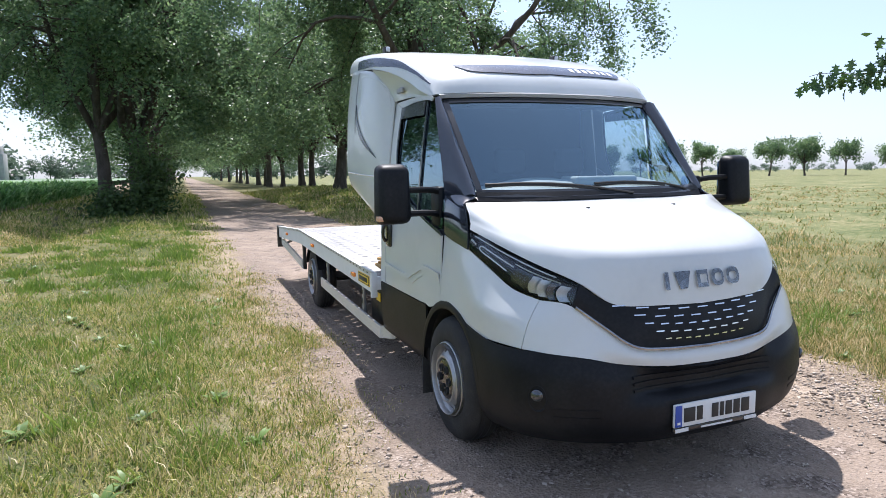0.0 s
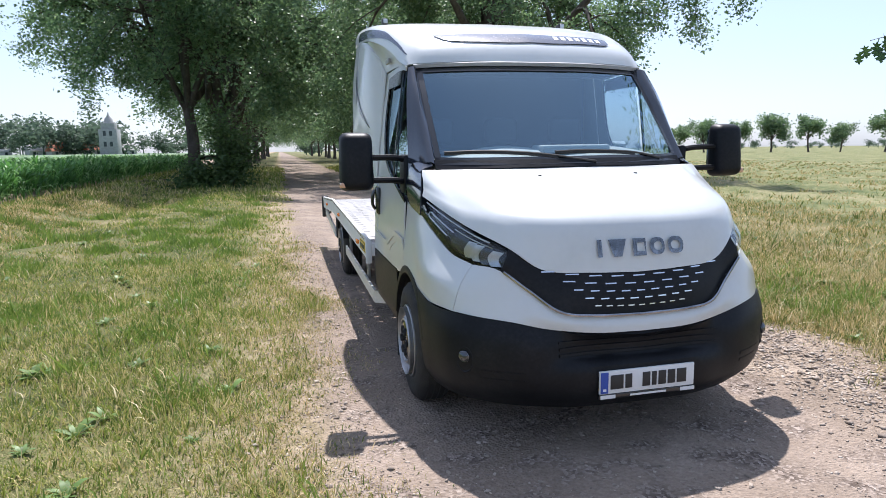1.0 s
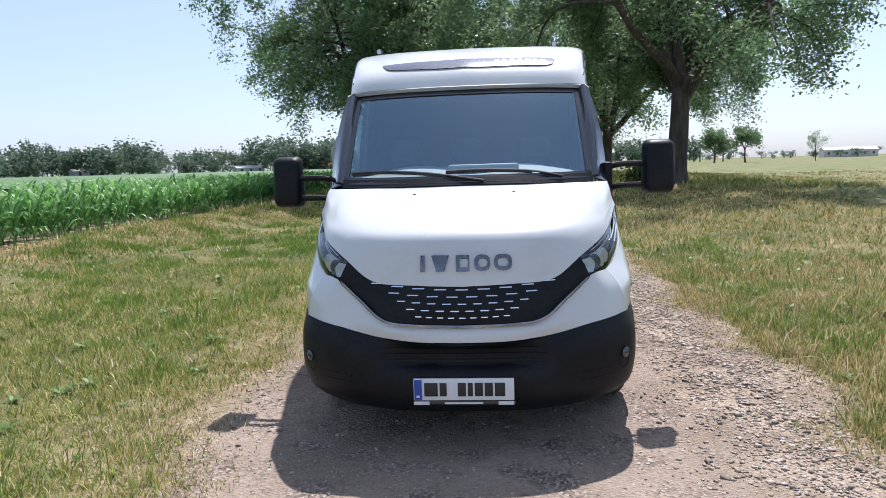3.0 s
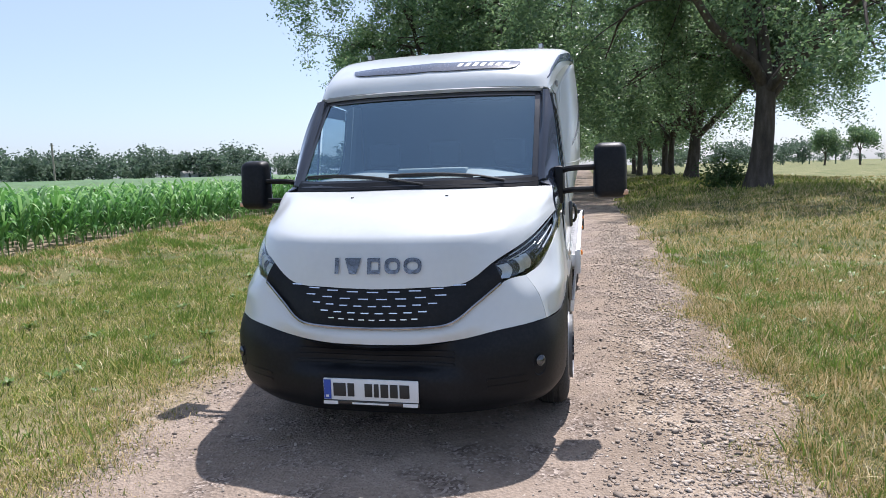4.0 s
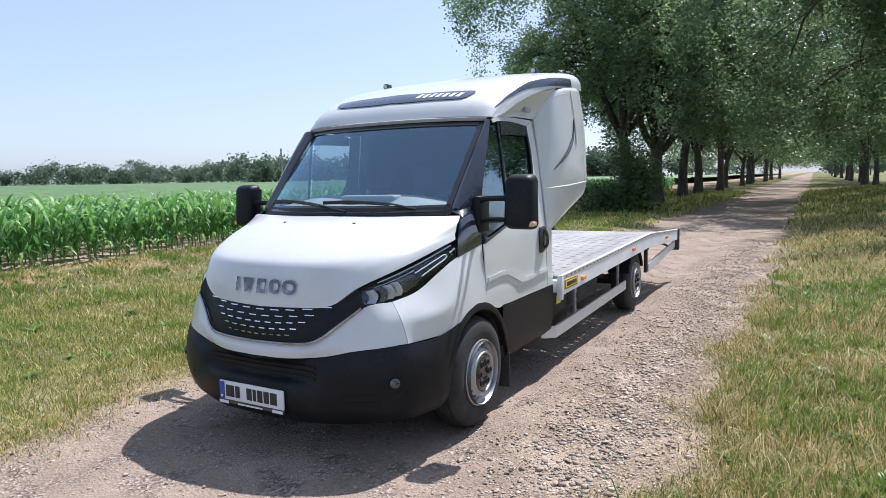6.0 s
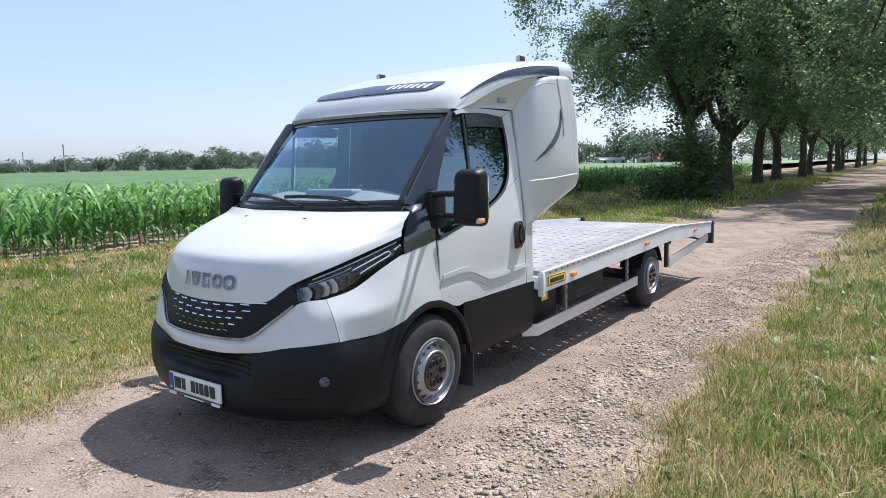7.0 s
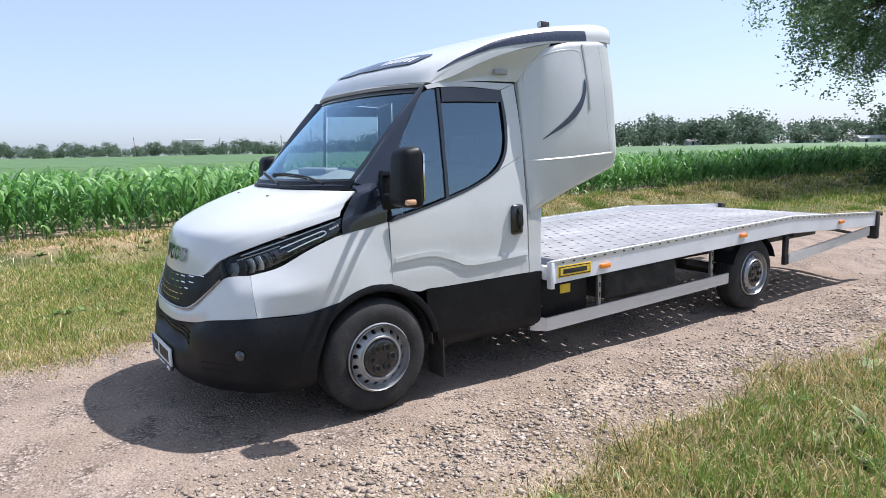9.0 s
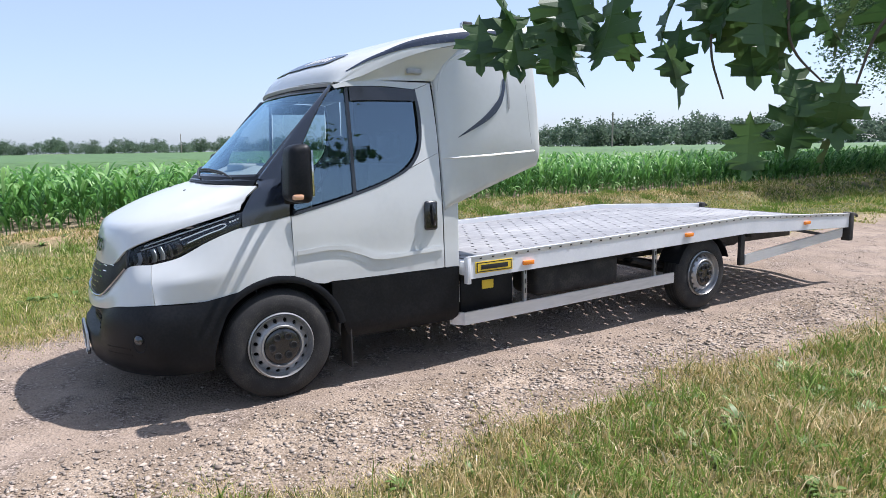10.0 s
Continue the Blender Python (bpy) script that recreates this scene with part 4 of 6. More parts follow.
# unseen dark filler under the hood, keeps the panel gaps from showing daylight
part("bay_filler", block(-.50, .50, -.80, -.14, .30, 1.10, .05), M_CHASSIS, truck)
# unseen blocks added to stop sun leaking past the hood onto the ground
for s in (1, -1):
    part("leak_block", block(min(s * .48, s * .83), max(s * .48, s * .83), -.38, -.06, .80, 1.06, .02), M_CHASSIS, truck)
    part("leak_block", block(min(s * .48, s * .70), max(s * .48, s * .70), -.66, -.36, .45, .98, .02), M_CHASSIS, truck)
part("radiator", block(-.42, .42, -.90, -.86, .34, .86, .01), M_CHASSIS, truck)

# -- wheels --
def wheel_parts(s, parent):
    w = part("wheel", lathe([(-.08, .205), (.02, .205), (.03, .21)], 30), M_STEEL, parent, "steel road wheel with pierced silver rim")
    tyre = lathe([(-.20, .205), (-.215, .255), (-.208, .33), (-.188, .360), (-.16, .371), (-.11, .374), (-.06, .371), (-.03, .360), (-.008, .338), (.004, .29), (.002, .245), (-.012, .215), (-.03, .205)], 56)
    part("tyre", tyre, M_RUBBER, w)
    for k, x in enumerate((-.16, -.125, -.09, -.055)):
        part("tread_groove", lathe([(x - .004, .3745), (x + .004, .3745)], 48), M_INK, w)
    part("rim", lathe([(-.012, .222), (.004, .222), (.008, .215), (-.002, .205), (-.02, .196), (-.03, .190)], 48), M_STEEL, w)
    # pierced ring
    bm = bmesh.new()
    holes, r0, r1 = 16, .145, .197
    for k in range(holes):
        a0, a1, am = (2 * math.pi * q / holes for q in (k, k + 1, k + .5))
        rm = .171
        def at(r, a, x=None):
            xx = np.interp(r, [.145, .155, .197], [.016, .008, -.030]) if x is None else x
            return (xx, r * math.cos(a), r * math.sin(a))
        outer = [at(r0, a0), at(r0, am), at(r0, a1), at(rm, a1), at(r1, a1), at(r1, am), at(r1, a0), at(rm, a0)]
        ring = []
        for q in range(8):
            t = -math.pi * .75 + q * math.pi / 4
            dr, da = .0145 * math.sin(t), .0145 * math.cos(t) / rm
            ring.append(at(rm + dr, am + da))
        back = [(x - .02, y, z) for x, y, z in ring]
        vo, vi, vb = ([bm.verts.new(p) for p in l2] for l2 in (outer, ring, back))
        for q in range(8):
            bm.faces.new((vo[q], vo[(q + 1) % 8], vi[(q + 1) % 8], vi[q]))
            bm.faces.new((vi[q], vi[(q + 1) % 8], vb[(q + 1) % 8], vb[q]))
    bmesh.ops.remove_doubles(bm, verts=bm.verts[:], dist=1e-5)
    bmesh.ops.recalc_face_normals(bm, faces=bm.faces[:])
    part("pierced_ring", bm, M_STEEL, w)
    part("brake_drum", lathe([(-.07, .19), (-.06, .19), (-.06, .001)], 24), M_CHASSIS, w)
    part("dish", lathe([(.016, .146), (.026, .140), (.026, .130), (.010, .122)], 36), M_STEEL, w)
    cap = part("hub_cap", lathe([(.006, .123), (.020, .118), (.027, .10), (.022, .04), (.022, .001)], 32), M_GLOSSBLACK, w, "black hub cap")
    for k in range(6):
        a = 2 * math.pi * k / 6
        part("bolt", lathe([(.018, .026), (.036, .024), (.036, .017), (.028, .015), (.028, .001)], 12), M_RUBBER, cap, at=Matrix.Translation((0, .072 * math.cos(a), .072 * math.sin(a))))
    return w


front = wheel_parts(1, truck)
front.location = (1.0, 0, .356)
for s, x, y in ((-1, -1.0, 0), (1, 1.015, 4.28), (-1, -1.015, 4.28)):
    w = copy_thing(front, Matrix.Translation((x, y, .356)) @ (Matrix.Rotation(math.pi, 4, "Z") if s < 0 else Matrix.Identity(4)))
    w.parent = truck

# -- chassis under the bed --
for s in (1, -1):
    part("chassis_rail", block(s * .42 - .04, s * .42 + .04, .6, 6.7, .48, .64, .006), M_CHASSIS, truck)
    tank = part("side_box", block(min(s * .52, s * .93), max(s * .52, s * .93), 1.46, 1.98, .30, .655, .03), M_BLACK, truck, "black plastic tank box with yellow sticker")
    part("sticker", block(min(s * .932, s * .938), max(s * .932, s * .938), 1.66, 1.77, .515, .585, 0), M_YELLOW, tank)
    part("mudguard", np.array([[(s * x, 4.28 + .40 * math.cos(radians(a)), .35 + .40 * math.sin(radians(a))) for x in (.78, 1.03)] for a in np.linspace(160, 20, 16)]), M_BLACK, truck, thick=0.008)
    # side guard
    guard = part("side_guard", np.array([[(s * (1.0 - .10 * k), 1.40 + .05 * (1 - k) - .02 * (k > .5), z) for z in (.265, .30, .365)] for k in (1, .6, .3, .1, 0)] + [[(s * 1.0, u, z + .045 * (u - 1.45) / 2.4) for z in (.265, .30, .365)] for u in (1.5, 2.2, 3.0, 3.86)]), M_ALU, truck, "bare aluminium side guard rail", thick=0.02)
    for u in (2.06, 3.62):
        post = part("guard_post", block(min(s * .955, s * .985), max(s * .955, s * .985), u - .018, u + .018, .30, .70, .004), M_STEEL, guard)
        for z in (.44, .52, .60):
            part("slot", block(min(s * .984, s * .988), max(s * .984, s * .988), u - .006, u + .006, z, z + .04, 0), M_INK, post)
    # rear underrun strip below the tail
    part("tail_post", block(min(s * .99, s * 1.03), max(s * .99, s * 1.03), 4.86, 4.93, .37, .70, .006), M_CHASSIS, truck)
    part("tail_strip", np.array([[(s * 1.03, u, z0 + dz) for dz in (0, .05, .105)] for u, z0 in ((4.93, .375), (5.6, .425), (6.3, .475), (6.80, .51))]), M_ALU, truck, thick=0.02)
    part("brace", tube([(s * 1.0, 5.9, .66), (s * 1.0, 6.7, .52)], .018, 6), M_CHASSIS, truck)
for u in (1.7, 2.6, 3.4, 5.1, 5.9):
    part("cross_member", block(-1.0, 1.0, u - .03, u + .03, .645, .695, .004), M_CHASSIS, truck)
# invented tank-like block, added to darken the view under the bed
part("underbed_filler", block(.46, .84, 2.30, 3.30, .34, .62, .06, 3), M_CHASSIS, truck, "dusty black block added to darken the space under the bed")
part("air_tank", tube([(-.70, 2.3, .50), (-.70, 3.2, .50)], .13, 16), M_CHASSIS, truck)
for x in (-.62, .70):
    part("leaf_spring", tube(spline([(x, 3.60, .52), (x, 4.0, .42), (x, 4.28, .40), (x, 4.6, .43), (x, 5.05, .54)], 16), .03, 6), M_CHASSIS, truck)
part("exhaust", tube(spline([(-.25, .8, .36), (-.28, 2.2, .38), (-.30, 3.4, .40), (-.55, 3.9, .42), (-.9, 4.0, .40)], 24), .045, 10), M_CHASSIS, truck)
part("rear_axle", tube([(-.95, 4.28, .35), (.95, 4.28, .35)], .06, 10), M_CHASSIS, truck)
part("drive_shaft", tube([(0, .8, .42), (0, 4.2, .37)], .045, 8), M_CHASSIS, truck)
part("spare_carrier", lathe([(-.1, .001), (-.1, .30), (-.05, .34), (.05, .34), (.1, .30), (.1, .001)], 28), M_CHASSIS, truck, at=Matrix.Translation((0, 5.75, .52)) @ Matrix.Rotation(radians(90), 4, "Y"))

# -- flatbed --
def bed_z(u):
    return float(np.interp(u, [1.44, 4.90, 6.90], [.755, .835, .735]))


bed = tagged(new("flatbed"), "")
bed.parent = truck
PLANKS = 7
for k in range(PLANKS):
    x0, x1 = -1.031 + k * 2.062 / PLANKS + .0008, -1.031 + (k + 1) * 2.062 / PLANKS - .0008
    verts, faces = [], []
    rows = [1.50 + .165 * i for i in range(33)]
    for i, u0 in enumerate(rows[:-1]):
        u1 = rows[i + 1]
        for j in range(2):
            a, b = x0 + j * (x1 - x0) / 2, x0 + (j + 1) * (x1 - x0) / 2
            um = (u0 + u1) / 2 + (.036 if j else -.036)
            xm, hw, hl = (a + b) / 2, .030, .0095
            for dz, sign in ((0, 1), (-.006, -1)):
                base = len(verts)
                for (x, u) in ((a, u0), (b, u0), (b, u1), (a, u1), (xm - hw, um - hl), (xm + hw, um - hl), (xm + hw, um + hl), (xm - hw, um + hl)):
                    verts.append((x, u, bed_z(u) + dz))
                for q in range(4):
                    f = (base + q, base + (q + 1) % 4, base + 4 + (q + 1) % 4, base + 4 + q)
                    faces.append(f if sign > 0 else f[::-1])
            for q in range(4):
                faces.append((base - 8 + 4 + q, base - 8 + 4 + (q + 1) % 4, base + 4 + (q + 1) % 4, base + 4 + q))
    part("deck_plank", mesh_from("deck_plank", verts, faces, M_DECK), M_DECK, bed)
for s in (1, -1):
    sx = lambda a, b: (min(s * a, s * b), max(s * a, s * b))
    us = [1.44, 2.6, 3.8, 4.90, 5.9, 6.90]
    rail = [[(s * 1.03, u, bed_z(u) - np.interp(u, [1.44, 4.9, 6.9], [.12, .13, .115])), (s * 1.062, u, bed_z(u) - np.interp(u, [1.44, 4.9, 6.9], [.12, .13, .115])), (s * 1.062, u, bed_z(u) + .048), (s * 1.03, u, bed_z(u) + .048)] for u in us]
    bm = bmesh.new()
    vs = [[bm.verts.new(p) for p in r] for r in rail]
    for i in range(len(vs) - 1):
        for j in range(4):
            bm.faces.new((vs[i][j], vs[i][(j + 1) % 4], vs[i + 1][(j + 1) % 4], vs[i + 1][j]))
    bm.faces.new(vs[0])
    bm.faces.new(vs[-1][::-1])
    bmesh.ops.recalc_face_normals(bm, faces=bm.faces[:])
    side = part("side_rail", bm, M_BEDWHITE, bed, "white side rail with perforated edge strip", smooth=False, bevel=.004)
    strip = [[(s * 1.064, u, bed_z(u) + .018), (s * 1.067, u, bed_z(u) + .052), (s * 1.040, u, bed_z(u) + .054)] for u in us]
    part("edge_strip", np.array(strip), M_ALU, side, smooth=False, thick=0.003)
    for u in np.arange(1.56, 6.85, .115):
        part("strip_hole", block(*sx(1.0665, 1.0695), u - .011, u + .011, bed_z(u) + .028, bed_z(u) + .039, 0), M_CHASSIS, side, smooth=False)
    name_plate = part("maker_plate", block(*sx(1.063, 1.067), 1.51, 1.865, .675, .765, .002), M_YELLOW, side, "yellow maker's plate with plain dark bar")
    part("plate_edge", block(*sx(1.0675, 1.0685), 1.52, 1.855, .682, .758, 0), M_INK, name_plate)
    part("plate_field", block(*sx(1.069, 1.070), 1.53, 1.845, .690, .750, 0), M_YELLOW, name_plate)
    part("plate_bar", block(*sx(1.0705, 1.072), 1.56, 1.815, .702, .738, .002), M_INK, name_plate)
    for u, z in ((2.02, .712), (3.98, .772), (5.98, .742)):
        part("side_marker", block(*sx(1.062, 1.085), u - .055, u + .055, z - .018, z + .018, .006), M_AMBER, side)
    part("stake", block(*sx(1.02, 1.07), 1.435, 1.47, .60, .80, .004), M_BEDWHITE, bed)
    end = part("tail_block", block(*sx(.98, 1.085), 6.88, 6.96, .46, .80, .012), M_CHASSIS, bed)
    part("hook", tube(spline([(s * 1.05, 6.95, .76), (s * 1.05, 7.03, .77), (s * 1.05, 7.08, .74)], 8), .016, 6), M_CHASSIS, end)
part("head_rail", block(-1.03, 1.03, 1.44, 1.50, .66, .765, .006), M_BEDWHITE, bed)
part("tail_bar", block(-1.0, 1.0, 6.84, 6.90, .63, .735, .006), M_CHASSIS, bed)
# things lying on the front of the bed
strap = tagged(new("lashing_strap", None), "heap of tan lashing straps and a rope on the bed", "strap")
strap.location = (TRUCK_X - .78, AXLE_Y + 1.75, bed_z(1.75))
rs = random.Random(4)
for k in range(5):
    x, y = rs.uniform(-.12, .1), rs.uniform(-.12, .25)
    pts = [(x + rs.uniform(-.14, .14), y + rs.uniform(-.14, .14), .018 + .02 * rs.random() + .012 * k) for q in range(5)]
    part("strap_loop", tube(spline(pts, 18), .016, 6), M_LEATHER, strap)
part("air_hose", tube(spline([(.80, 1.42, .72), (.82, 1.45, .82), (.76, 1.50, .87), (.69, 1.50, .83), (.66, 1.44, .72)], 20), .022, 8), M_INK, truck)

# ---- trees ----
M_BARK = material("rough_bark", [(0.035, 0.028, 0.022), (0.075, 0.06, 0.048), (0.13, 0.11, 0.09)], 5.0, 0.95, bump=0.8, bump_scale=14, stretch=(1, 1, 0.25))
M_LEAVES = material("tree_leaves", [(0.07, 0.132, 0.072), (0.14, 0.23, 0.105), (0.245, 0.345, 0.15)], 0.35, 0.45, island=0.6, transmit=0.5)
M_BUSH = material("bush_leaves", [(0.04, 0.075, 0.028), (0.075, 0.13, 0.042), (0.13, 0.20, 0.06)], 0.8, 0.6, island=0.55, transmit=0.4)
# distance haze put into the leaf colour: greyer and bluer than the near trees
M_FARLEAF = material("far_foliage_hazed", [(0.065, 0.105, 0.072), (0.10, 0.15, 0.10), (0.145, 0.20, 0.135)], 0.08, 0.7, island=0.6, transmit=0.5)
M_MAIZE = material("maize_leaf", [(0.045, 0.14, 0.035), (0.13, 0.31, 0.07), (0.36, 0.56, 0.22)], 1.2, 0.46, island=0.65, transmit=0.4, spec=.35)
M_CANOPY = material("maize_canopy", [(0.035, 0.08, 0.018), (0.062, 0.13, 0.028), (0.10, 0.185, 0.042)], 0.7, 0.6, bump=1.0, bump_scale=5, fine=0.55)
M_OAK = material("oak_leaf", [(0.026, 0.066, 0.022), (0.05, 0.108, 0.032), (0.085, 0.155, 0.045)], 9.0, 0.45, per_object=0.5, transmit=0.3)
M_TWIG = material("twig_bark", [(0.07, 0.055, 0.04), (0.14, 0.11, 0.08)], 20.0, 0.9, bump=0.3, bump_scale=80)


def grow(r, start, way, length, radius, depth, out, tips, droop=0.0, kids=3, steps=6):
    """One branch as a bent, tapering line; its twigs grow from its outer part."""
    p, d = np.array(start, float), np.array(way, float) / np.linalg.norm(way)
    pts, rad = [p.copy()], [radius]
    for k in range(steps):
        d = d + r.normal(0, .16, 3) + np.array([0, 0, .10 if depth < 2 else -droop])
        d /= np.linalg.norm(d)
        p = p + d * length / steps
        pts.append(p.copy())
        rad.append(radius * (1 - .62 * (k + 1) / steps))
    out.append((np.array(pts), np.array(rad), depth))
    if depth >= 3:
        tips.extend(pts[2:])
        return
    for k in range(kids + (2 if depth == 0 else 0)):
        t = r.uniform(.35, 1.0) if depth else r.uniform(.55, 1.0)
        i = min(int(t * steps), steps - 1)
        base = pts[i] + (pts[i + 1] - pts[i]) * (t * steps - i)
        side = r.normal(0, 1, 3)
        side -= d * side.dot(d)
        side /= np.linalg.norm(side)
        w = d * r.uniform(.35, .8) + side * r.uniform(.7, 1.1)
        w[2] += .12 - droop * depth * .5
        grow(r, base, w, length * r.uniform(.5, .78), np.interp(t, [0, 1], [radius, radius * .4]) * .62, depth + 1, out, tips, droop, kids, steps)
    tips.append(pts[-1])


def tubes(branches, sides=(10, 7, 5, 3)):
    V, F, base = [], [], 0
    for pts, rad, depth in branches:
        n = sides[min(depth, len(sides) - 1)]
        d = np.gradient(pts, axis=0)
        d /= np.linalg.norm(d, axis=1)[:, None] + 1e-9
        ref = np.array([0, 0, 1.0]) if abs(d[0][2]) < .8 else np.array([1.0, 0, 0])
        a = np.cross(d, ref)
        a /= np.linalg.norm(a, axis=1)[:, None] + 1e-9
        b = np.cross(d, a)
        t = np.linspace(0, 2 * np.pi, n, endpoint=False)
        ring = pts[:, None] + (a[:, None] * np.cos(t)[None, :, None] + b[:, None] * np.sin(t)[None, :, None]) * rad[:, None, None]
        V.append(ring.reshape(-1, 3))
        i = np.arange(len(pts) * n).reshape(len(pts), n)
        q = np.stack([i[:-1], np.roll(i, -1, 1)[:-1], np.roll(i, -1, 1)[1:], i[1:]], -1).reshape(-1, 4)
        F.append(q + base)
        base += len(pts) * n
    return np.concatenate(V), np.concatenate(F)


def leaf_quads(r, centres, size, spread, per, flat=0.5):
    """Small kite-shaped leaves strewn round the centres."""
    c = np.repeat(centres, per, 0) + r.normal(0, 1, (len(centres) * per, 3)) * np.array([spread, spread, spread * .8])
    n = len(c)
    a = r.normal(0, 1, (n, 3)) * np.array([1, 1, flat])
    a[:, 2] -= .35
    a /= np.linalg.norm(a, axis=1)[:, None]
    b = np.cross(a, r.normal(0, 1, (n, 3)))
    b /= np.linalg.norm(b, axis=1)[:, None] + 1e-9
    s = (size * r.uniform(.6, 1.3, n))[:, None]
    bend = np.cross(a, b) * s * .12
    V = np.stack([c - a * s * .5, c + b * s * .30 + bend, c + a * s * .55, c - b * s * .30 + bend], 1).reshape(-1, 3)
    return V, np.arange(n * 4).reshape(n, 4)


def tree_meshes(seed, trunk_h, trunk_r, limb, leaf, per, spread, forks=4, droop=.10, kids=3, under=2.7, rise=(.7, 1.7), hollow=.38):
    r = np.random.default_rng(seed)
    out, tips = [], []
    top = np.array([r.normal(0, .3), r.normal(0, .3), trunk_h])
    zs = np.linspace(0, 1, 8)
    pts = np.stack([top[0] * zs + .12 * np.sin(3 * zs), top[1] * zs, trunk_h * zs], 1)
    pts[0, 2] = -.25
    out.append((pts, trunk_r * np.interp(zs, [0, .08, .25, 1], [1.55, 1.2, 1.0, .78]), 0))
    for k in range(forks):
        a = 2 * np.pi * (k + r.uniform(-.25, .25)) / forks
        up = r.uniform(*rise)
        grow(r, pts[-1] - np.array([0, 0, r.uniform(0, trunk_h * .25)]), (math.cos(a), math.sin(a), up), limb * r.uniform(.85, 1.15), trunk_r * .55, 1, out, tips, droop, kids)
    grow(r, pts[-1], (r.normal(0, .15), r.normal(0, .15), 1), limb * 1.15, trunk_r * .6, 1, out, tips, droop, kids)
    tips = np.array(tips)
    V, F = tubes([q for q in out if q[2] == 0 or (q[2] == 1 and q[0][-1, 2] > under + 1.5) or q[0][:, 2].min() > under + 1.0])
    LV, LF = leaf_quads(r, tips, leaf, spread, per)
    mid = LV.reshape(-1, 4, 3).mean(1)
    inner = 1 - smooth(.25 * limb, .95 * limb, np.hypot(mid[:, 0], mid[:, 1]))
    keep = mid[:, 2] > under + hollow * limb * inner * (limb > 4) + r.normal(0, .35, len(mid))
    LV = LV.reshape(-1, 4, 3)[keep].reshape(-1, 3)
    return fast_mesh("trunk", V, F, M_BARK, True), fast_mesh("crown", LV, np.arange(len(LV)).reshape(-1, 4), M_LEAVES)


def plant_tree(kind, meshes, x, y, turn, size, label, group, slim=1.0):
    t = tagged(new(kind), label, "tree", group)
    t.matrix_basis = Matrix.Translation((x, y, float(ground_z(x, y)))) @ Matrix.Rotation(turn, 4, "Z") @ Matrix.Diagonal((size * slim, size * slim, size, 1))
    for name, me in zip(("trunk", "crown"), meshes):
        ob = new(name, me)
        ob.parent = t
    return t


BIG = [tree_meshes(11, 3.6, .30, 7.6, .145, 104, .30, 6, .10, 5, 3.0, (1.0, 2.6)), tree_meshes(23, 4.4, .42, 6.8, .145, 120, .31, 7, .15, 5, 2.7, (.5, 1.9), .12), tree_meshes(37, 3.0, .38, 7.4, .145, 104, .30, 6, .10, 5, 3.0, (1.1, 2.8))]
FAR = [tree_meshes(51, 3.8, .32, 7.0, .25, 38, .58, 5, .10, 4, 2.7, (.9, 2.3)), tree_meshes(67, 3.4, .28, 6.8, .25, 38, .58, 5, .10, 4, 2.7, (.9, 2.3))]
AVENUE = "trees along the track"
plant_tree("avenue_tree", BIG[0], -3.4, 35.0, .4, 1.05, "tall leafy tree with dark slender trunk", AVENUE)
plant_tree("avenue_tree", BIG[2], -1.95, 36.2, 2.1, 1.05, "tall leafy tree with thick dark trunk in bushes", AVENUE)
plant_tree("avenue_tree", BIG[0], -2.3, 47.0, 3.7, 1.05, "tall leafy tree beside the maize", AVENUE)
plant_tree("avenue_tree", BIG[1], 10.5, 28.0, 5.2, 1.0, "old broad tree with thick straight trunk", AVENUE)
plant_tree("avenue_tree", BIG[2], 10.9, 48.0, 1.0, 1.15, "tree forked low above the ground", AVENUE)
for k, y in enumerate((55, 66, 78, 89, 101, 114, 129, 145, 163, 185, 210)):
    plant_tree("avenue_tree", FAR[k % 2], -2.5 + .5 * math.sin(k * 2.3), y, k * 1.3, 1.0 + .12 * math.sin(k * 1.9), "tree in the shaded avenue", AVENUE)
for k, y in enumerate((59.6, 68, 77.6, 88, 98, 109, 121, 136, 155, 178, 204)):
    plant_tree("avenue_tree", FAR[(k + 1) % 2], 11.0 + .5 * math.sin(k * 1.7), y, 2 + k * 1.7, .98 + .1 * math.sin(k * 2.7), "tree in the shaded avenue", AVENUE)


def bush(x, y, w, h, n, seed):
    r = np.random.default_rng(seed)
    stems = []
    tips = []
    for k in range(9):
        a = r.uniform(0, 6.28)
        tip = np.array([math.cos(a) * w * r.uniform(.3, 1), math.sin(a) * w * r.uniform(.3, 1), h * r.uniform(.5, 1)])
        pts = np.stack([tip * t * np.array([t, t, 1]) for t in np.linspace(0, 1, 5)])
        stems.append((pts, np.linspace(.03, .008, 5), 2))
        tips.extend(pts[1:])
    b = tagged(new("bush"), "dense dark bush at the foot of a tree", "bush")
    b.location = (x, y, float(ground_z(x, y)))
    V, F = tubes(stems)
    part("stems", fast_mesh("stems", V, F, M_BARK), None, b)
    LV, LF = leaf_quads(r, np.array(tips), .15, .38, n)
    LV[:, 2] = np.abs(LV[:, 2]) + .02
    part("foliage", fast_mesh("foliage", LV, LF, M_BUSH), None, b)


bush(-1.0, 27.6, .85, 3.1, 130, 1)
bush(-2.3, 27.6, .5, .9, 60, 2)
bush(9.4, 29.0, .6, .9, 50, 3)

# ---- maize field ----
FIELD_X = -7.1


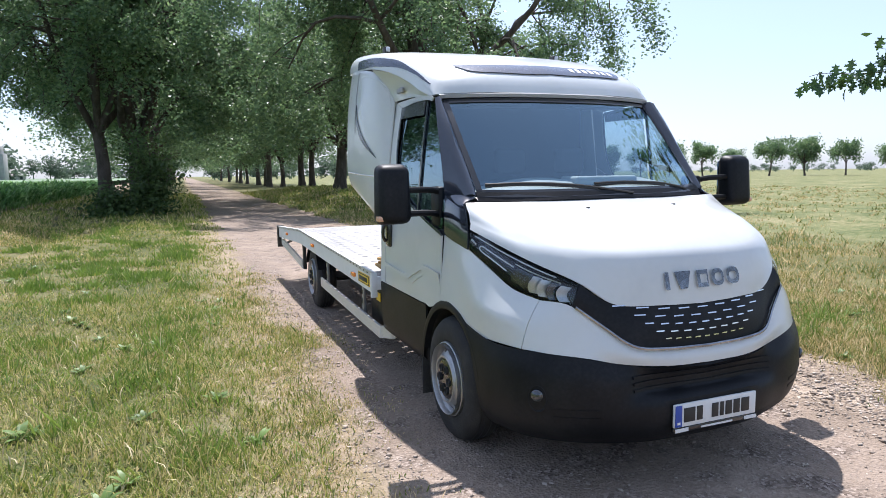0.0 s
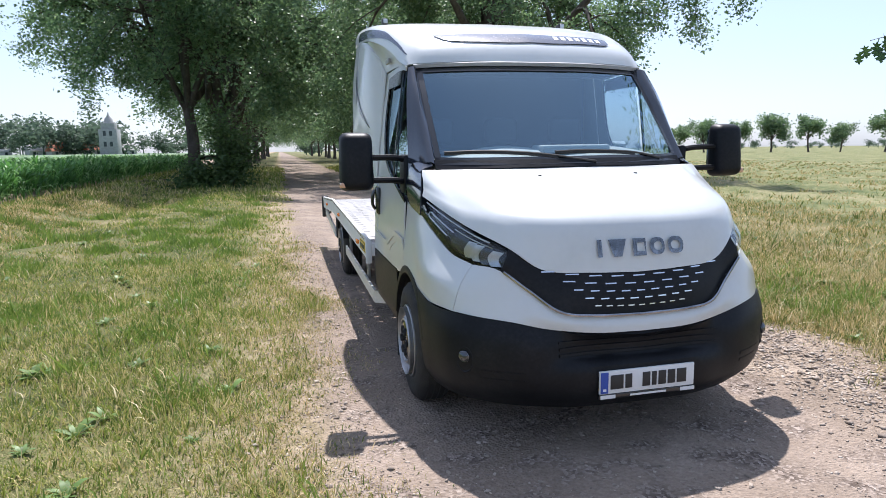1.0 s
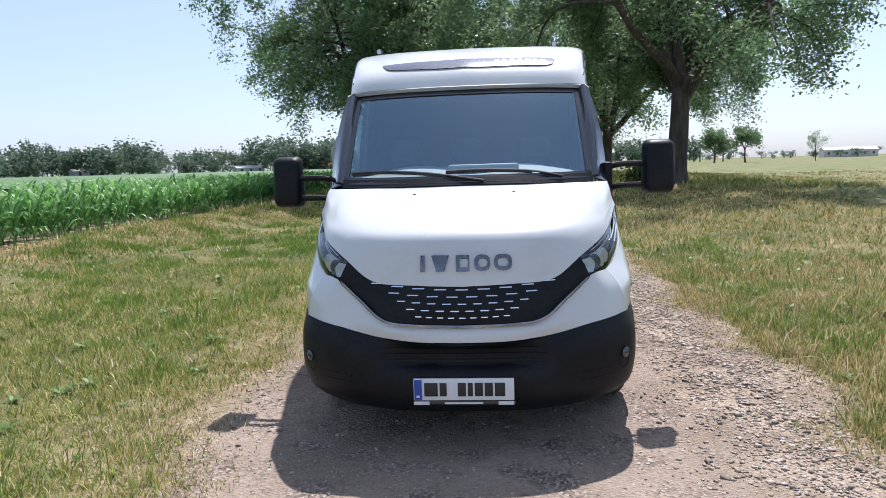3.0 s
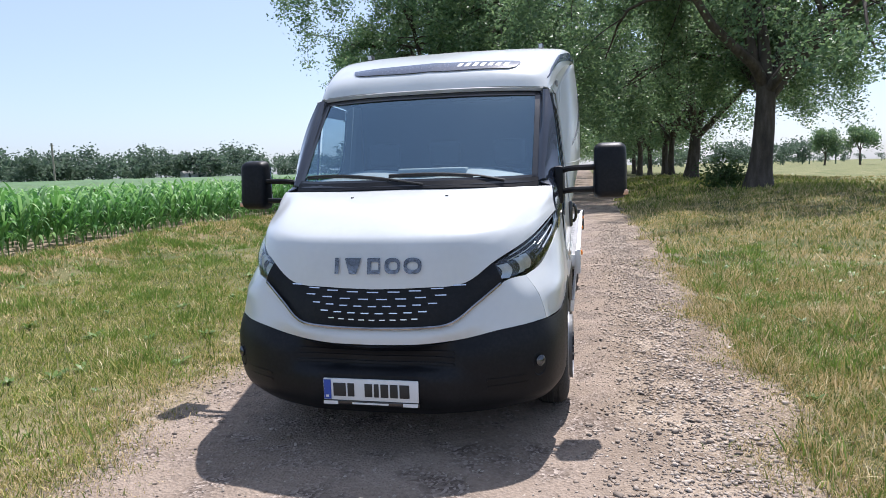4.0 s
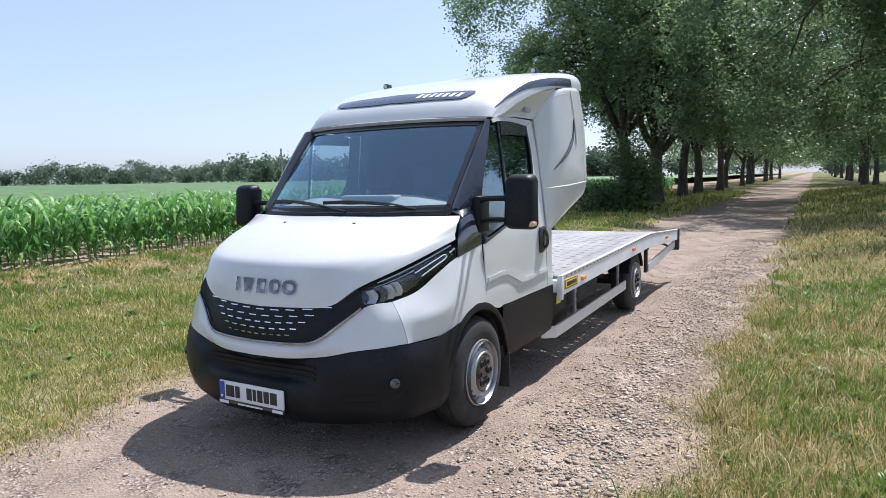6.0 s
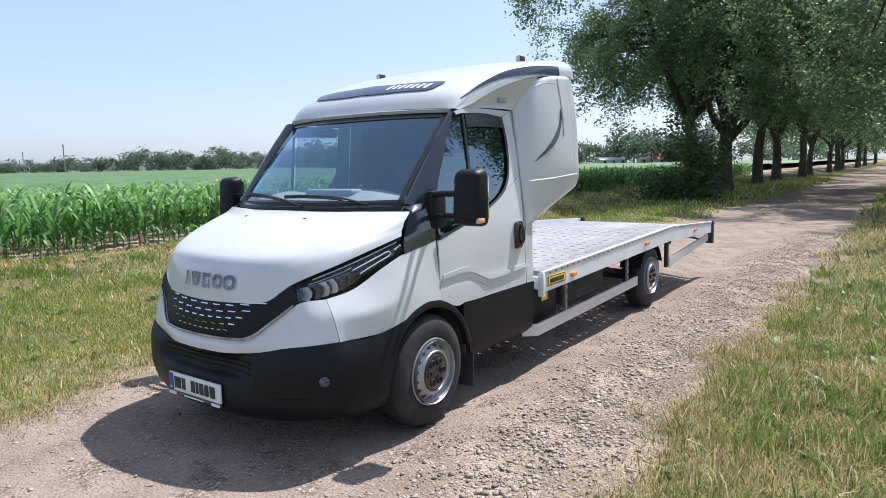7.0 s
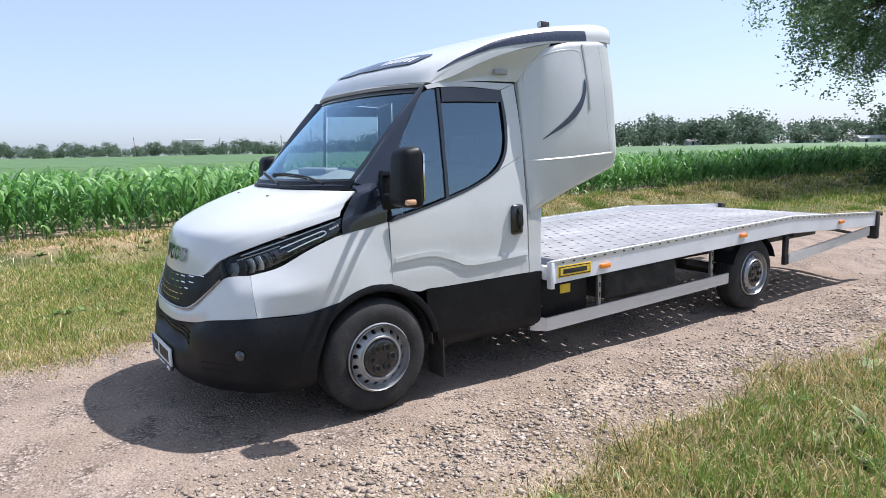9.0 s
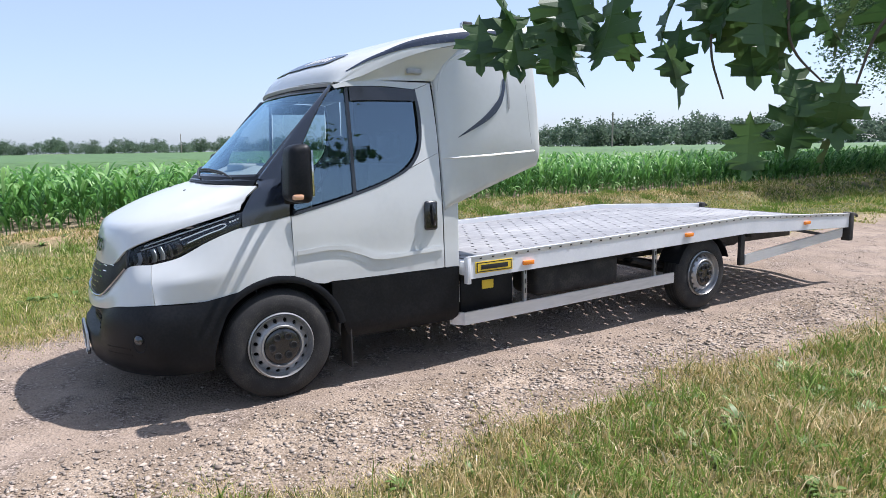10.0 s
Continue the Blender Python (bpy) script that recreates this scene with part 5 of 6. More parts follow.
def maize_arrays(r, leaves, seg, tall=1.16):
    V, F = [], []

    def strip(a, b):
        i = sum(len(v) for v in V)
        V.append(np.stack([a, b], 1).reshape(-1, 3))
        n = len(a)
        F.append(np.array([(i + 2 * k, i + 2 * k + 1, i + 2 * k + 3, i + 2 * k + 2) for k in range(n - 1)]))
    lean = r.normal(0, .03, 2)
    zs = np.linspace(0, tall * .8, 4)
    for a in (0, 2.1):
        w = np.array([math.cos(a), math.sin(a), 0]) * .012
        c = np.stack([lean[0] * zs, lean[1] * zs, zs], 1)
        strip(c - w, c + w)
    turn = r.uniform(0, math.pi)
    for k in range(leaves):
        h = tall * (.10 + .66 * (k + .3) / leaves)
        a = turn + math.pi * k + r.normal(0, .55)
        d, s = np.array([math.cos(a), math.sin(a)]), np.array([-math.sin(a), math.cos(a)])
        L = r.uniform(.6, 1.0) * (1.0 if k < leaves - 2 else .8)
        t = np.linspace(0, 1, seg + 1)
        rise = r.uniform(.50, .85) * (1 + .5 * k / leaves)
        reach = L * (t * .62 - .06 * t ** 2)
        z = h + L * (rise * 1.5 * t - (.78 * rise + .34 * r.uniform(.0, 1.4)) * t ** 2)
        w = .033 * np.sin(np.pi * np.clip(t * .86 + .14, 0, 1)) ** .8
        tw = r.normal(0, .5) * t
        c = np.stack([d[0] * reach + lean[0] * h, d[1] * reach + lean[1] * h, z], 1)
        off = np.stack([s[0] * w, s[1] * w, w * tw], 1)
        strip(c - off, c + off)
    return np.concatenate(V), np.concatenate(F)


PLANTS = [maize_arrays(np.random.default_rng(100 + k), 12, 6) for k in range(6)]
THIN = [maize_arrays(np.random.default_rng(200 + k), 6, 3, 1.18) for k in range(6)]
plant_me = [fast_mesh("maize_plant", v, f, M_MAIZE, True) for v, f in PLANTS]
r = np.random.default_rng(5)
ys = np.arange(1.0, 29.4, .19)
for row in range(2):
    for y in ys:
        x0, y0 = FIELD_X - .75 * row + r.normal(0, .04), y + r.normal(0, .04)
        ob = new("maize_plant", plant_me[r.integers(6)])
        s = r.uniform(.84, 1.06)
        ob.matrix_basis = Matrix.Translation((x0, y0, float(ground_z(x0, y0)))) @ Matrix.Rotation(r.uniform(0, 6.28), 4, "Z") @ Matrix.Diagonal((s, s, s * r.uniform(.92, 1.05), 1))
        tagged(ob, "young green maize plant with arching leaves", "maize plant", "maize rows")


def field(name, spots, kinds, seed, label):
    r = np.random.default_rng(seed)
    V, F, base = [], [], 0
    which = r.integers(0, len(kinds), len(spots))
    for k, (v, f) in enumerate(kinds):
        p = spots[which == k]
        n = len(p)
        if not n:
            continue
        a, s = r.uniform(0, 6.28, n), r.uniform(.84, 1.06, n)
        c, d = np.cos(a) * s, np.sin(a) * s
        q = np.stack([v[None, :, 0] * c[:, None] - v[None, :, 1] * d[:, None] + p[:, :1], v[None, :, 0] * d[:, None] + v[None, :, 1] * c[:, None] + p[:, 1:2], v[None, :, 2] * s[:, None] + p[:, 2:3]], -1)
        V.append(q.reshape(-1, 3))
        F.append((f[None] + (np.arange(n) * len(v))[:, None, None]).reshape(-1, 4) + base)
        base += n * len(v)
    return tagged(new(name, fast_mesh(name, np.concatenate(V), np.concatenate(F), M_MAIZE, True)), label, "maize", kind="stuff")


def spots(rows, y0, y1, step, seed):
    r = np.random.default_rng(seed)
    p = [(FIELD_X - .75 * k + r.normal(0, .04), y + r.normal(0, .05)) for k in rows for y in np.arange(y0, y1, step)]
    p = np.array(p)
    return np.column_stack([p, ground_z(p[:, 0], p[:, 1])])


front_rows = np.concatenate([spots(range(2), -14, .9, .19, 1), spots(range(2), 29.5, 70, .21, 2), spots(range(2, 6), -14, 60, .2, 3)])
field("maize_rows", front_rows, PLANTS, 8, "dense rows of young green maize")
field("maize_tops", spots(range(6, 20), -20, 90, .36, 4), THIN, 9, "green maize field stretching to the distance")
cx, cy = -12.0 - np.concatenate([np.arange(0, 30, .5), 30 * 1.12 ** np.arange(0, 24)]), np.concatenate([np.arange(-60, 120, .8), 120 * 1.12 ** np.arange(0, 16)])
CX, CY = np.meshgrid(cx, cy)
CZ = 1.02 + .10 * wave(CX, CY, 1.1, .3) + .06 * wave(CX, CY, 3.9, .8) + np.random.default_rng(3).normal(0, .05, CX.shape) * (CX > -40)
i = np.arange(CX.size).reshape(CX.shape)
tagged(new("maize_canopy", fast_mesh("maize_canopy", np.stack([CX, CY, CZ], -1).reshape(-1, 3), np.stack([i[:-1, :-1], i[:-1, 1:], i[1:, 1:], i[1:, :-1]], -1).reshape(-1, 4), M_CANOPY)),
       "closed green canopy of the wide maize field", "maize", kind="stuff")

# ---- distance ----
M_PLASTER = material("far_plaster", [(0.50, 0.49, 0.46), (0.62, 0.60, 0.57)], 1.0, 0.8)
M_TILEROOF = material("far_tiles", [(0.36, 0.11, 0.06), (0.48, 0.17, 0.09)], 1.5, 0.8)
M_GREYROOF = material("far_grey_roof", [(0.28, 0.27, 0.26), (0.40, 0.39, 0.38)], 1.5, 0.8)
M_PANE = material("far_pane", [(0.03, 0.04, 0.05), (0.05, 0.06, 0.07)], 3.0, 0.2)
M_POLE = material("pole_wood", [(0.20, 0.17, 0.14), (0.32, 0.28, 0.24)], 4.0, 0.9)


def spot(az, d):
    return -d * math.sin(radians(az)) + 3.0, d * math.cos(radians(az)) + 1.0


def clump(V, F, r, x, y, h, w, n):
    """Foliage of one far tree: small kites in several overlapping lobes."""
    lobes = np.column_stack([x + r.normal(0, w * .28, 9), y + r.normal(0, w * .28, 9), h * r.uniform(.22, .82, 9)])
    v, f = leaf_quads(r, lobes, w * .115, w * .15, n // 9)
    v[:, 2] = np.clip(v[:, 2], .3, None)
    F.append(f + sum(len(q) for q in V))
    V.append(v)
    t = np.array([(x - .25, y, 0), (x + .25, y, 0), (x + .2, y, h * .5), (x - .2, y, h * .5)])
    F.append(np.arange(4)[None] + sum(len(q) for q in V))
    V.append(t)


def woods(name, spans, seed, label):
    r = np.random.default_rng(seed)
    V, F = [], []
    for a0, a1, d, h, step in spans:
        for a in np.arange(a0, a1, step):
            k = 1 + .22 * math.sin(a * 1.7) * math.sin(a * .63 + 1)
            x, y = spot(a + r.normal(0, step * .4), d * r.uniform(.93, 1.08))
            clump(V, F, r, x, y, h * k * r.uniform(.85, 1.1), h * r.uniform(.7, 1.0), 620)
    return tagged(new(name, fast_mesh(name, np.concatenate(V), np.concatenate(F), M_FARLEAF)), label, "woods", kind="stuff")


woods("far_woods", [(3, 13, 330, 11, .9), (13.2, 20.5, 310, 16, .7), (20.5, 29, 345, 12, .6), (29, 47, 350, 15, .5), (45, 62, 460, 14, .5), (62, 100, 480, 11, .9), (100, 140, 480, 12, 2.0)], 4, "haze-tinted belt of trees along the horizon")
woods("far_hedge", [(-60, -2, 430, 5, .9), (-18.5, -1, 260, 9, .9), (29, 100, 540, 9, .45)], 6, "low haze-tinted tree line beyond the field")

FIELD_TREE = [tree_meshes(81, 2.4, .22, 3.4, .50, 12, .55, 5, .0, 3, 1.6), tree_meshes(93, 2.8, .20, 3.2, .50, 12, .55, 4, .0, 3, 1.8), tree_meshes(99, 2.6, .14, 3.0, .28, 5, .40, 4, .0, 3, 2.4)]
for k, (az, d, s) in enumerate(((-18.3, 190, 1.35), (-20.6, 190, 1.45), (-25.5, 195, 1.1), (-33.4, 190, 1.1), (-35.4, 185, 1.25), (-38.0, 180, 1.15), (-40.3, 178, 1.35), (-42.9, 172, 1.25), (-45.0, 172, .95), (-47.8, 168, 1.3), (-50.3, 165, 1.25), (-53.0, 165, 1.15), (-55.7, 168, .95), (-58.5, 168, 1.1), (-62, 168, 1.2))):
    x, y = spot(az, d)
    plant_tree("field_tree", FIELD_TREE[2 if k == 2 else k % 2], x, y, k * 2.1, s * .92, "lone rounded tree beyond the open field", "field trees", .8)


def house(az, d, w, l, h, roof_h, mat, roof, label, turn=0.3):
    x, y = spot(az, d)
    b = tagged(new("house"), label, "house")
    b.matrix_basis = pose(x, y, 0, 0, 0, az + math.degrees(turn))
    part("wall", block(-w / 2, w / 2, -l / 2, l / 2, 0, h, 0), mat, b, smooth=False)
    bm = bmesh.new()
    v = [bm.verts.new(p) for p in ((-w / 2 - .3, -l / 2 - .3, h), (w / 2 + .3, -l / 2 - .3, h), (w / 2 + .3, l / 2 + .3, h), (-w / 2 - .3, l / 2 + .3, h), (-w / 2 - .3, 0, h + roof_h), (w / 2 + .3, 0, h + roof_h))]
    for f in ((0, 1, 5, 4), (2, 3, 4, 5), (0, 4, 3), (1, 2, 5), (0, 3, 2, 1)):
        bm.faces.new([v[k] for k in f])
    part("roof", bm, roof, b, smooth=False)
    for k in range(max(2, int(w / 4))):
        xx = -w / 2 + (k + .5) * w / max(2, int(w / 4))
        part("window", block(xx - .5, xx + .5, -l / 2 - .05, -l / 2 + .02, h * .4, h * .4 + 1.2, 0), M_PANE, b, smooth=False)
    return b


house(21.0, 325, 13, 7, 2.6, 1.2, M_PLASTER, M_PLASTER, "long low white shed at the field's edge")
house(18.2, 318, 7, 6, 2.8, 2.6, M_PLASTER, M_GREYROOF, "small white house with grey roof")
house(16.8, 312, 7, 7, 2.4, 4.0, M_PLASTER, M_TILEROOF, "house with steep red tiled roof")
house(14.6, 315, 7, 6, 2.8, 3.2, M_PLASTER, M_TILEROOF, "pale house with red tiled roof")
house(12.2, 315, 7, 6, 2.8, 2.6, M_PLASTER, M_GREYROOF, "pale house with grey roof")
house(25.5, 338, 11, 7, 3.0, 1.8, M_PLASTER, M_GREYROOF, "long pale farm building")
house(33.0, 338, 14, 8, 2.6, 1.4, M_PLASTER, M_PLASTER, "long white farm building")
house(-27.5, 420, 26, 10, 4.0, 1.6, M_PLASTER, M_PLASTER, "low white hall far across the field")
house(75.7, 560, 14, 10, 13.0, .6, M_PLASTER, M_GREYROOF, "far pale apartment block above trees")
# grey tower among the village trees
x, y = spot(13.3, 283)
tower = tagged(new("church_tower"), "weathered grey tower among village trees", "tower")
tower.location = (x, y, 0)
part("shaft", block(-3.2, 3.2, -3.2, 3.2, 0, 10.5, .1), M_GREYROOF, tower)
part("belfry", block(-2.4, 2.4, -2.4, 2.4, 10.4, 13.0, .1), M_GREYROOF, tower)
part("spire", lathe([(0, 1.8), (1.5, 1.4), (2.5, .5), (4.0, .1)], 10), M_GREYROOF, tower, at=Matrix.Translation((0, 0, 13)) @ Matrix.Rotation(radians(-90), 4, "Y"))
for k in range(2):
    for z in (4.0, 8.0):
        part("opening", block(-1.6 + 2.2 * k, -.6 + 2.2 * k, -3.3, -3.15, z, z + 1.8, 0), M_PANE, tower)
for az, d, h in ((43.2, 250, 13.5), (65.8, 230, 10), (68.5, 320, 10), (72.0, 420, 10), (80.0, 330, 10)):
    x, y = spot(az, d)
    p = tagged(new("utility_pole"), "slender wooden utility pole in the field", "pole", "field poles")
    p.location = (x, y, 0)
    part("shaft", tube([(0, 0, 0), (0, 0, h)], .17 if az != 43.2 else .3, 6), M_POLE, p)
    part("crossarm", block(-.9, .9, -.06, .06, h - .9, h - .78, 0), M_POLE, p)

# ---- oak by the verge, its low branch over the path ----
def oak_leaf_mesh(seed):
    """A lobed leaf with pointed lobes, slightly cupped, about 15 cm long."""
    r = random.Random(seed)
    half = [(0, 0), (.012, .010), (.034, .016), (.050, .010), (.042, .028), (.026, .040), (.028, .048), (.050, .058), (.070, .058), (.062, .070), (.072, .086), (.050, .084),
            (.029, .088), (.027, .098), (.046, .110), (.060, .116), (.044, .122), (.044, .136), (.024, .128), (.014, .138), (.014, .154), (0, .170)]
    pts = [(0, -.025), *[(x * r.uniform(.86, 1.14), y + r.uniform(-.003, .003)) for x, y in half[1:-1]], half[-1], *[(-x * r.uniform(.86, 1.14), y + r.uniform(-.003, .003)) for x, y in reversed(half[1:-1])]]
    bm = bmesh.new()
    bend = lambda x, y: .22 * abs(x) - 1.6 * (y - .06) ** 2
    mid = [bm.verts.new((0, y, bend(0, y) - .002)) for y in (.012, .042, .068, .092, .118, .140)]
    edge = [bm.verts.new((x, y, bend(x, y) + r.uniform(-.002, .002))) for x, y in pts]
    n = len(edge)
    near = [min(mid, key=lambda v: abs(v.co.y - e.co.y)) for e in edge]
    for k in range(n):
        a, b, c, d = edge[k], edge[(k + 1) % n], near[(k + 1) % n], near[k]
        bm.faces.new((a, b, c))
        if c is not d:
            bm.faces.new((a, c, d))
    me = bpy.data.meshes.new("leaf")
    bm.to_mesh(me)
    bm.free()
    me.materials.append(M_OAK)
    return me


LEAF = [oak_leaf_mesh(k) for k in range(4)]
oak = tagged(new("oak_tree"), "oak with a low branch of lobed green leaves", "tree")
ox, oy = 9.6, 5.6
oak.location = (ox, oy, float(ground_z(ox, oy)))
trunk_pts = np.array([(0, 0, -.2), (.05, 0, 1.2), (0, .05, 2.6), (-.1, 0, 4.2), (0, .1, 6.0)])
V, F = tubes([(spline(trunk_pts, 12), np.linspace(.24, .11, 12), 0)])
part("trunk", fast_mesh("trunk", V, F, M_BARK, True), None, oak)
rr = np.random.default_rng(17)
crown, tips = [], []
for k in range(6):
    a = -1.2 + k * 1.05
    grow(rr, (0, 0, 3.6 + .35 * k), (math.cos(a), math.sin(a), .7), 1.9, .07, 2, crown, tips, .02, 3)
V, F = tubes(crown)
part("limbs", fast_mesh("limbs", V, F, M_BARK), None, oak)
LV, LF = leaf_quads(rr, np.array(tips), .17, .28, 12)
part("crown", fast_mesh("crown", LV, LF, M_OAK), None, oak)


def leafy_twig(line, radius, count, spread, seed, size=1.0):
    """A twig with single lobed leaves hanging along it."""
    r = random.Random(seed)
    pts = spline(np.array(line) - np.array((ox, oy, float(ground_z(ox, oy)))), 24)
    V, F = tubes([(pts, np.linspace(radius, radius * .35, 24), 2)])
    twig = part("twig", fast_mesh("twig", V, F, M_TWIG, True), None, oak)
    for k in range(count):
        i = (.12 + .88 * (k + r.random()) / count) * 23
        c = Vector(pts[int(i)])
        m = Matrix.Translation(c + Vector((r.gauss(0, spread), r.gauss(0, spread), r.gauss(-.03, spread * .8)))) \
            @ Matrix.Rotation(r.gauss(1.0, .8) + math.pi * r.randrange(2), 4, "Z") @ Matrix.Rotation(radians(r.uniform(-115, -55)), 4, "X") @ Matrix.Rotation(radians(r.uniform(-35, 35)), 4, "Y") @ Matrix.Scale(r.uniform(.75, 1.15) * size, 4)
        ob = new("leaf", LEAF[r.randrange(4)])
        ob.parent = twig
        ob.matrix_basis = m


# main low bough and the twigs that hang from it
leafy_twig([(ox - .1, oy, 3.9), (8.9, 5.2, 3.5), (8.3, 4.6, 2.85), (7.7, 4.0, 2.3), (7.3, 3.72, 2.03), (7.10, 3.60, 1.94)], .035, 8, 0.075, 1, 0.85)
leafy_twig([(7.103, 3.593, 1.938), (7.013, 3.595, 1.915), (6.925, 3.467, 1.909), (6.842, 3.328, 1.902), (6.774, 3.213, 1.895), (6.705, 3.099, 1.891)], .006, 26, .034, 2, .74)
leafy_twig([(7.103, 3.593, 1.938), (6.998, 3.494, 1.923), (6.949, 3.473, 1.861), (6.952, 3.452, 1.778), (6.972, 3.462, 1.698)], .0045, 7, .034, 3, .66)
leafy_twig([(7.103, 3.593, 1.938), (7.159, 3.621, 1.852), (7.145, 3.578, 1.785), (7.139, 3.545, 1.709)], .005, 7, .045, 4, .66)
leafy_twig([(7.103, 3.593, 1.938), (7.033, 3.547, 1.904), (7.029, 3.538, 1.835), (7.042, 3.540, 1.771), (7.075, 3.578, 1.716)], .0045, 6, .036, 5, .66)
leafy_twig([(8.9, 5.2, 3.5), (7.4, 4.6, 3.1), (6.02, 4.05, 2.86), (5.9, 3.94, 2.63), (5.84, 3.87, 2.45), (5.83, 3.85, 2.32)], .008, 14, .056, 9, .96)
# bough on the far side of the trunk
leafy_twig([(9.752, 5.738, 3.417), (9.575, 5.882, 3.148), (9.360, 6.049, 2.933)], .014, 11, .10, 10, .98)
leafy_twig([(9.360, 6.049, 2.933), (8.894, 6.220, 2.827), (8.468, 6.386, 2.803), (8.120, 6.526, 2.815), (7.936, 6.593, 2.773)], .010, 62, .10, 6, .98)
leafy_twig([(9.442, 5.945, 3.224), (9.331, 6.074, 3.037), (9.055, 6.191, 3.101), (8.855, 6.274, 3.133), (8.782, 6.311, 3.194)], .008, 22, .10, 7, .98)

# ---- gravel ----
M_STONE = material("gravel_stone", [(0.18, 0.144, 0.114), (0.275, 0.224, 0.178), (0.355, 0.295, 0.238), (0.46, 0.39, 0.322)], 20.0, 0.9, per_object=0.75, bump=0.25, bump_scale=120)
M_GRIT = material("loose_grit", [(0.18, 0.144, 0.114), (0.275, 0.224, 0.178), (0.355, 0.295, 0.238), (0.46, 0.39, 0.322)], 20.0, 0.9, island=0.75)


def stone_arrays(seed):
    r = random.Random(seed)
    # broken stone: the hull of a few corners of a skewed block
    bm = bmesh.new()
    for k in range(9):
        p = Vector((r.uniform(-1, 1), r.uniform(-1, 1), r.uniform(-1, 1)))
        p /= max(abs(p.x), abs(p.y), abs(p.z)) ** .8
        bm.verts.new((p.x * 1.25 * r.uniform(.6, 1), p.y * .85 * r.uniform(.6, 1), max(p.z * .52 * r.uniform(.6, 1), -.3)))
    res = bmesh.ops.convex_hull(bm, input=bm.verts[:])
    bmesh.ops.delete(bm, geom=list({q for q in res["geom_interior"] + res["geom_unused"] if isinstance(q, bmesh.types.BMVert)}), context="VERTS")
    bmesh.ops.recalc_face_normals(bm, faces=bm.faces[:])
    bm.verts.index_update()
    v = np.array([v.co[:] for v in bm.verts])
    f = np.array([[q.index for q in p.verts] for p in bm.faces])
    bm.free()
    return v, f


STONES = [stone_arrays(k) for k in range(8)]
stone_me = [fast_mesh("stone", v, f, M_STONE) for v, f in STONES]


def heap(name, n, x_of, y_of, s_of, seed, label):
    r = np.random.default_rng(seed)
    V, F, base = [], [], 0
    x, y, s = x_of(r, n), y_of(r, n), s_of(r, n)
    z = ground_z(x, y)
    for k, (v, f) in enumerate(STONES):
        m = np.arange(n) % 8 == k
        a = r.uniform(0, 6.28, m.sum())
        c, d = np.cos(a) * s[m], np.sin(a) * s[m]
        q = np.stack([v[None, :, 0] * c[:, None] - v[None, :, 1] * d[:, None] + x[m][:, None], v[None, :, 0] * d[:, None] + v[None, :, 1] * c[:, None] + y[m][:, None], v[None, :, 2] * s[m][:, None] + z[m][:, None] + .15 * s[m][:, None]], -1)
        V.append(q.reshape(-1, 3))
        F.append((f[None] + (np.arange(m.sum()) * len(v))[:, None, None]).reshape(-1, 3) + base)
        base += m.sum() * len(v)
    return tagged(new(name, fast_mesh(name, np.concatenate(V), np.concatenate(F), M_GRIT)), label, "gravel", kind="stuff")


strip_x = lambda r, n: 4.36 + r.normal(0, .28, n) + .10 * np.sin(np.arange(n) * .01)
heap("gravel_strip", 24000, strip_x, lambda r, n: 1.2 + 17 * r.beta(1.0, 1.7, n), lambda r, n: np.clip(.0072 * np.exp(r.normal(0, .54, n)), .0032, .026), 1, "loose broken stones along the track's edge")
heap("road_grit", 11000, lambda r, n: r.uniform(ROAD_L - .1, 4.0, n), lambda r, n: 1.0 + 14 * r.beta(1, 1.6, n), lambda r, n: np.clip(.005 * np.exp(r.normal(0, .5, n)), .0025, .020), 2, "scattered small stones on the dirt track")
heap("left_grit", 2500, lambda r, n: .95 + r.normal(0, .22, n), lambda r, n: 1.0 + 11 * r.beta(1, 1.5, n), lambda r, n: np.clip(.007 * np.exp(r.normal(0, .5, n)), .003, .022), 3, "stones at the grassy edge of the track")
rs = np.random.default_rng(12)
for k in range(300):
    x, y, s = 4.38 + rs.normal(0, .27), rs.uniform(2.0, 7.5), rs.uniform(.010, .022)
    if k % 6 == 0:
        x, s = rs.uniform(1.1, 4.0), rs.uniform(.010, .019)
    ob = new("stone", stone_me[k % 8])
    ob.parent = ground
    ob.matrix_basis = Matrix.Translation((x, y, float(ground_z(x, y)) + .2 * s)) @ Matrix.Rotation(rs.uniform(0, 6.28), 4, "Z") @ Matrix.Scale(s, 4)

# ---- grass ----
M_GRASS = material("grass_blades", [(0.05, 0.09, 0.018), (0.14, 0.21, 0.036), (0.25, 0.305, 0.055), (0.40, 0.37, 0.115), (0.66, 0.54, 0.29)], 1.6, 0.55, spec=.2, island=0.55, transmit=0.3, fine=.5, span=(.18, .74))
M_STRAW = material("dry_grass", [(0.05, 0.085, 0.018), (0.145, 0.195, 0.04), (0.30, 0.285, 0.09), (0.48, 0.37, 0.16), (0.72, 0.57, 0.33)], 1.7, 0.6, spec=.2, island=0.6, transmit=0.3, fine=.5, span=(.16, .72))
M_WEED = material("weed_leaf", [(0.07, 0.13, 0.03), (0.18, 0.29, 0.06)], 8.0, 0.5, island=0.5, transmit=0.35)


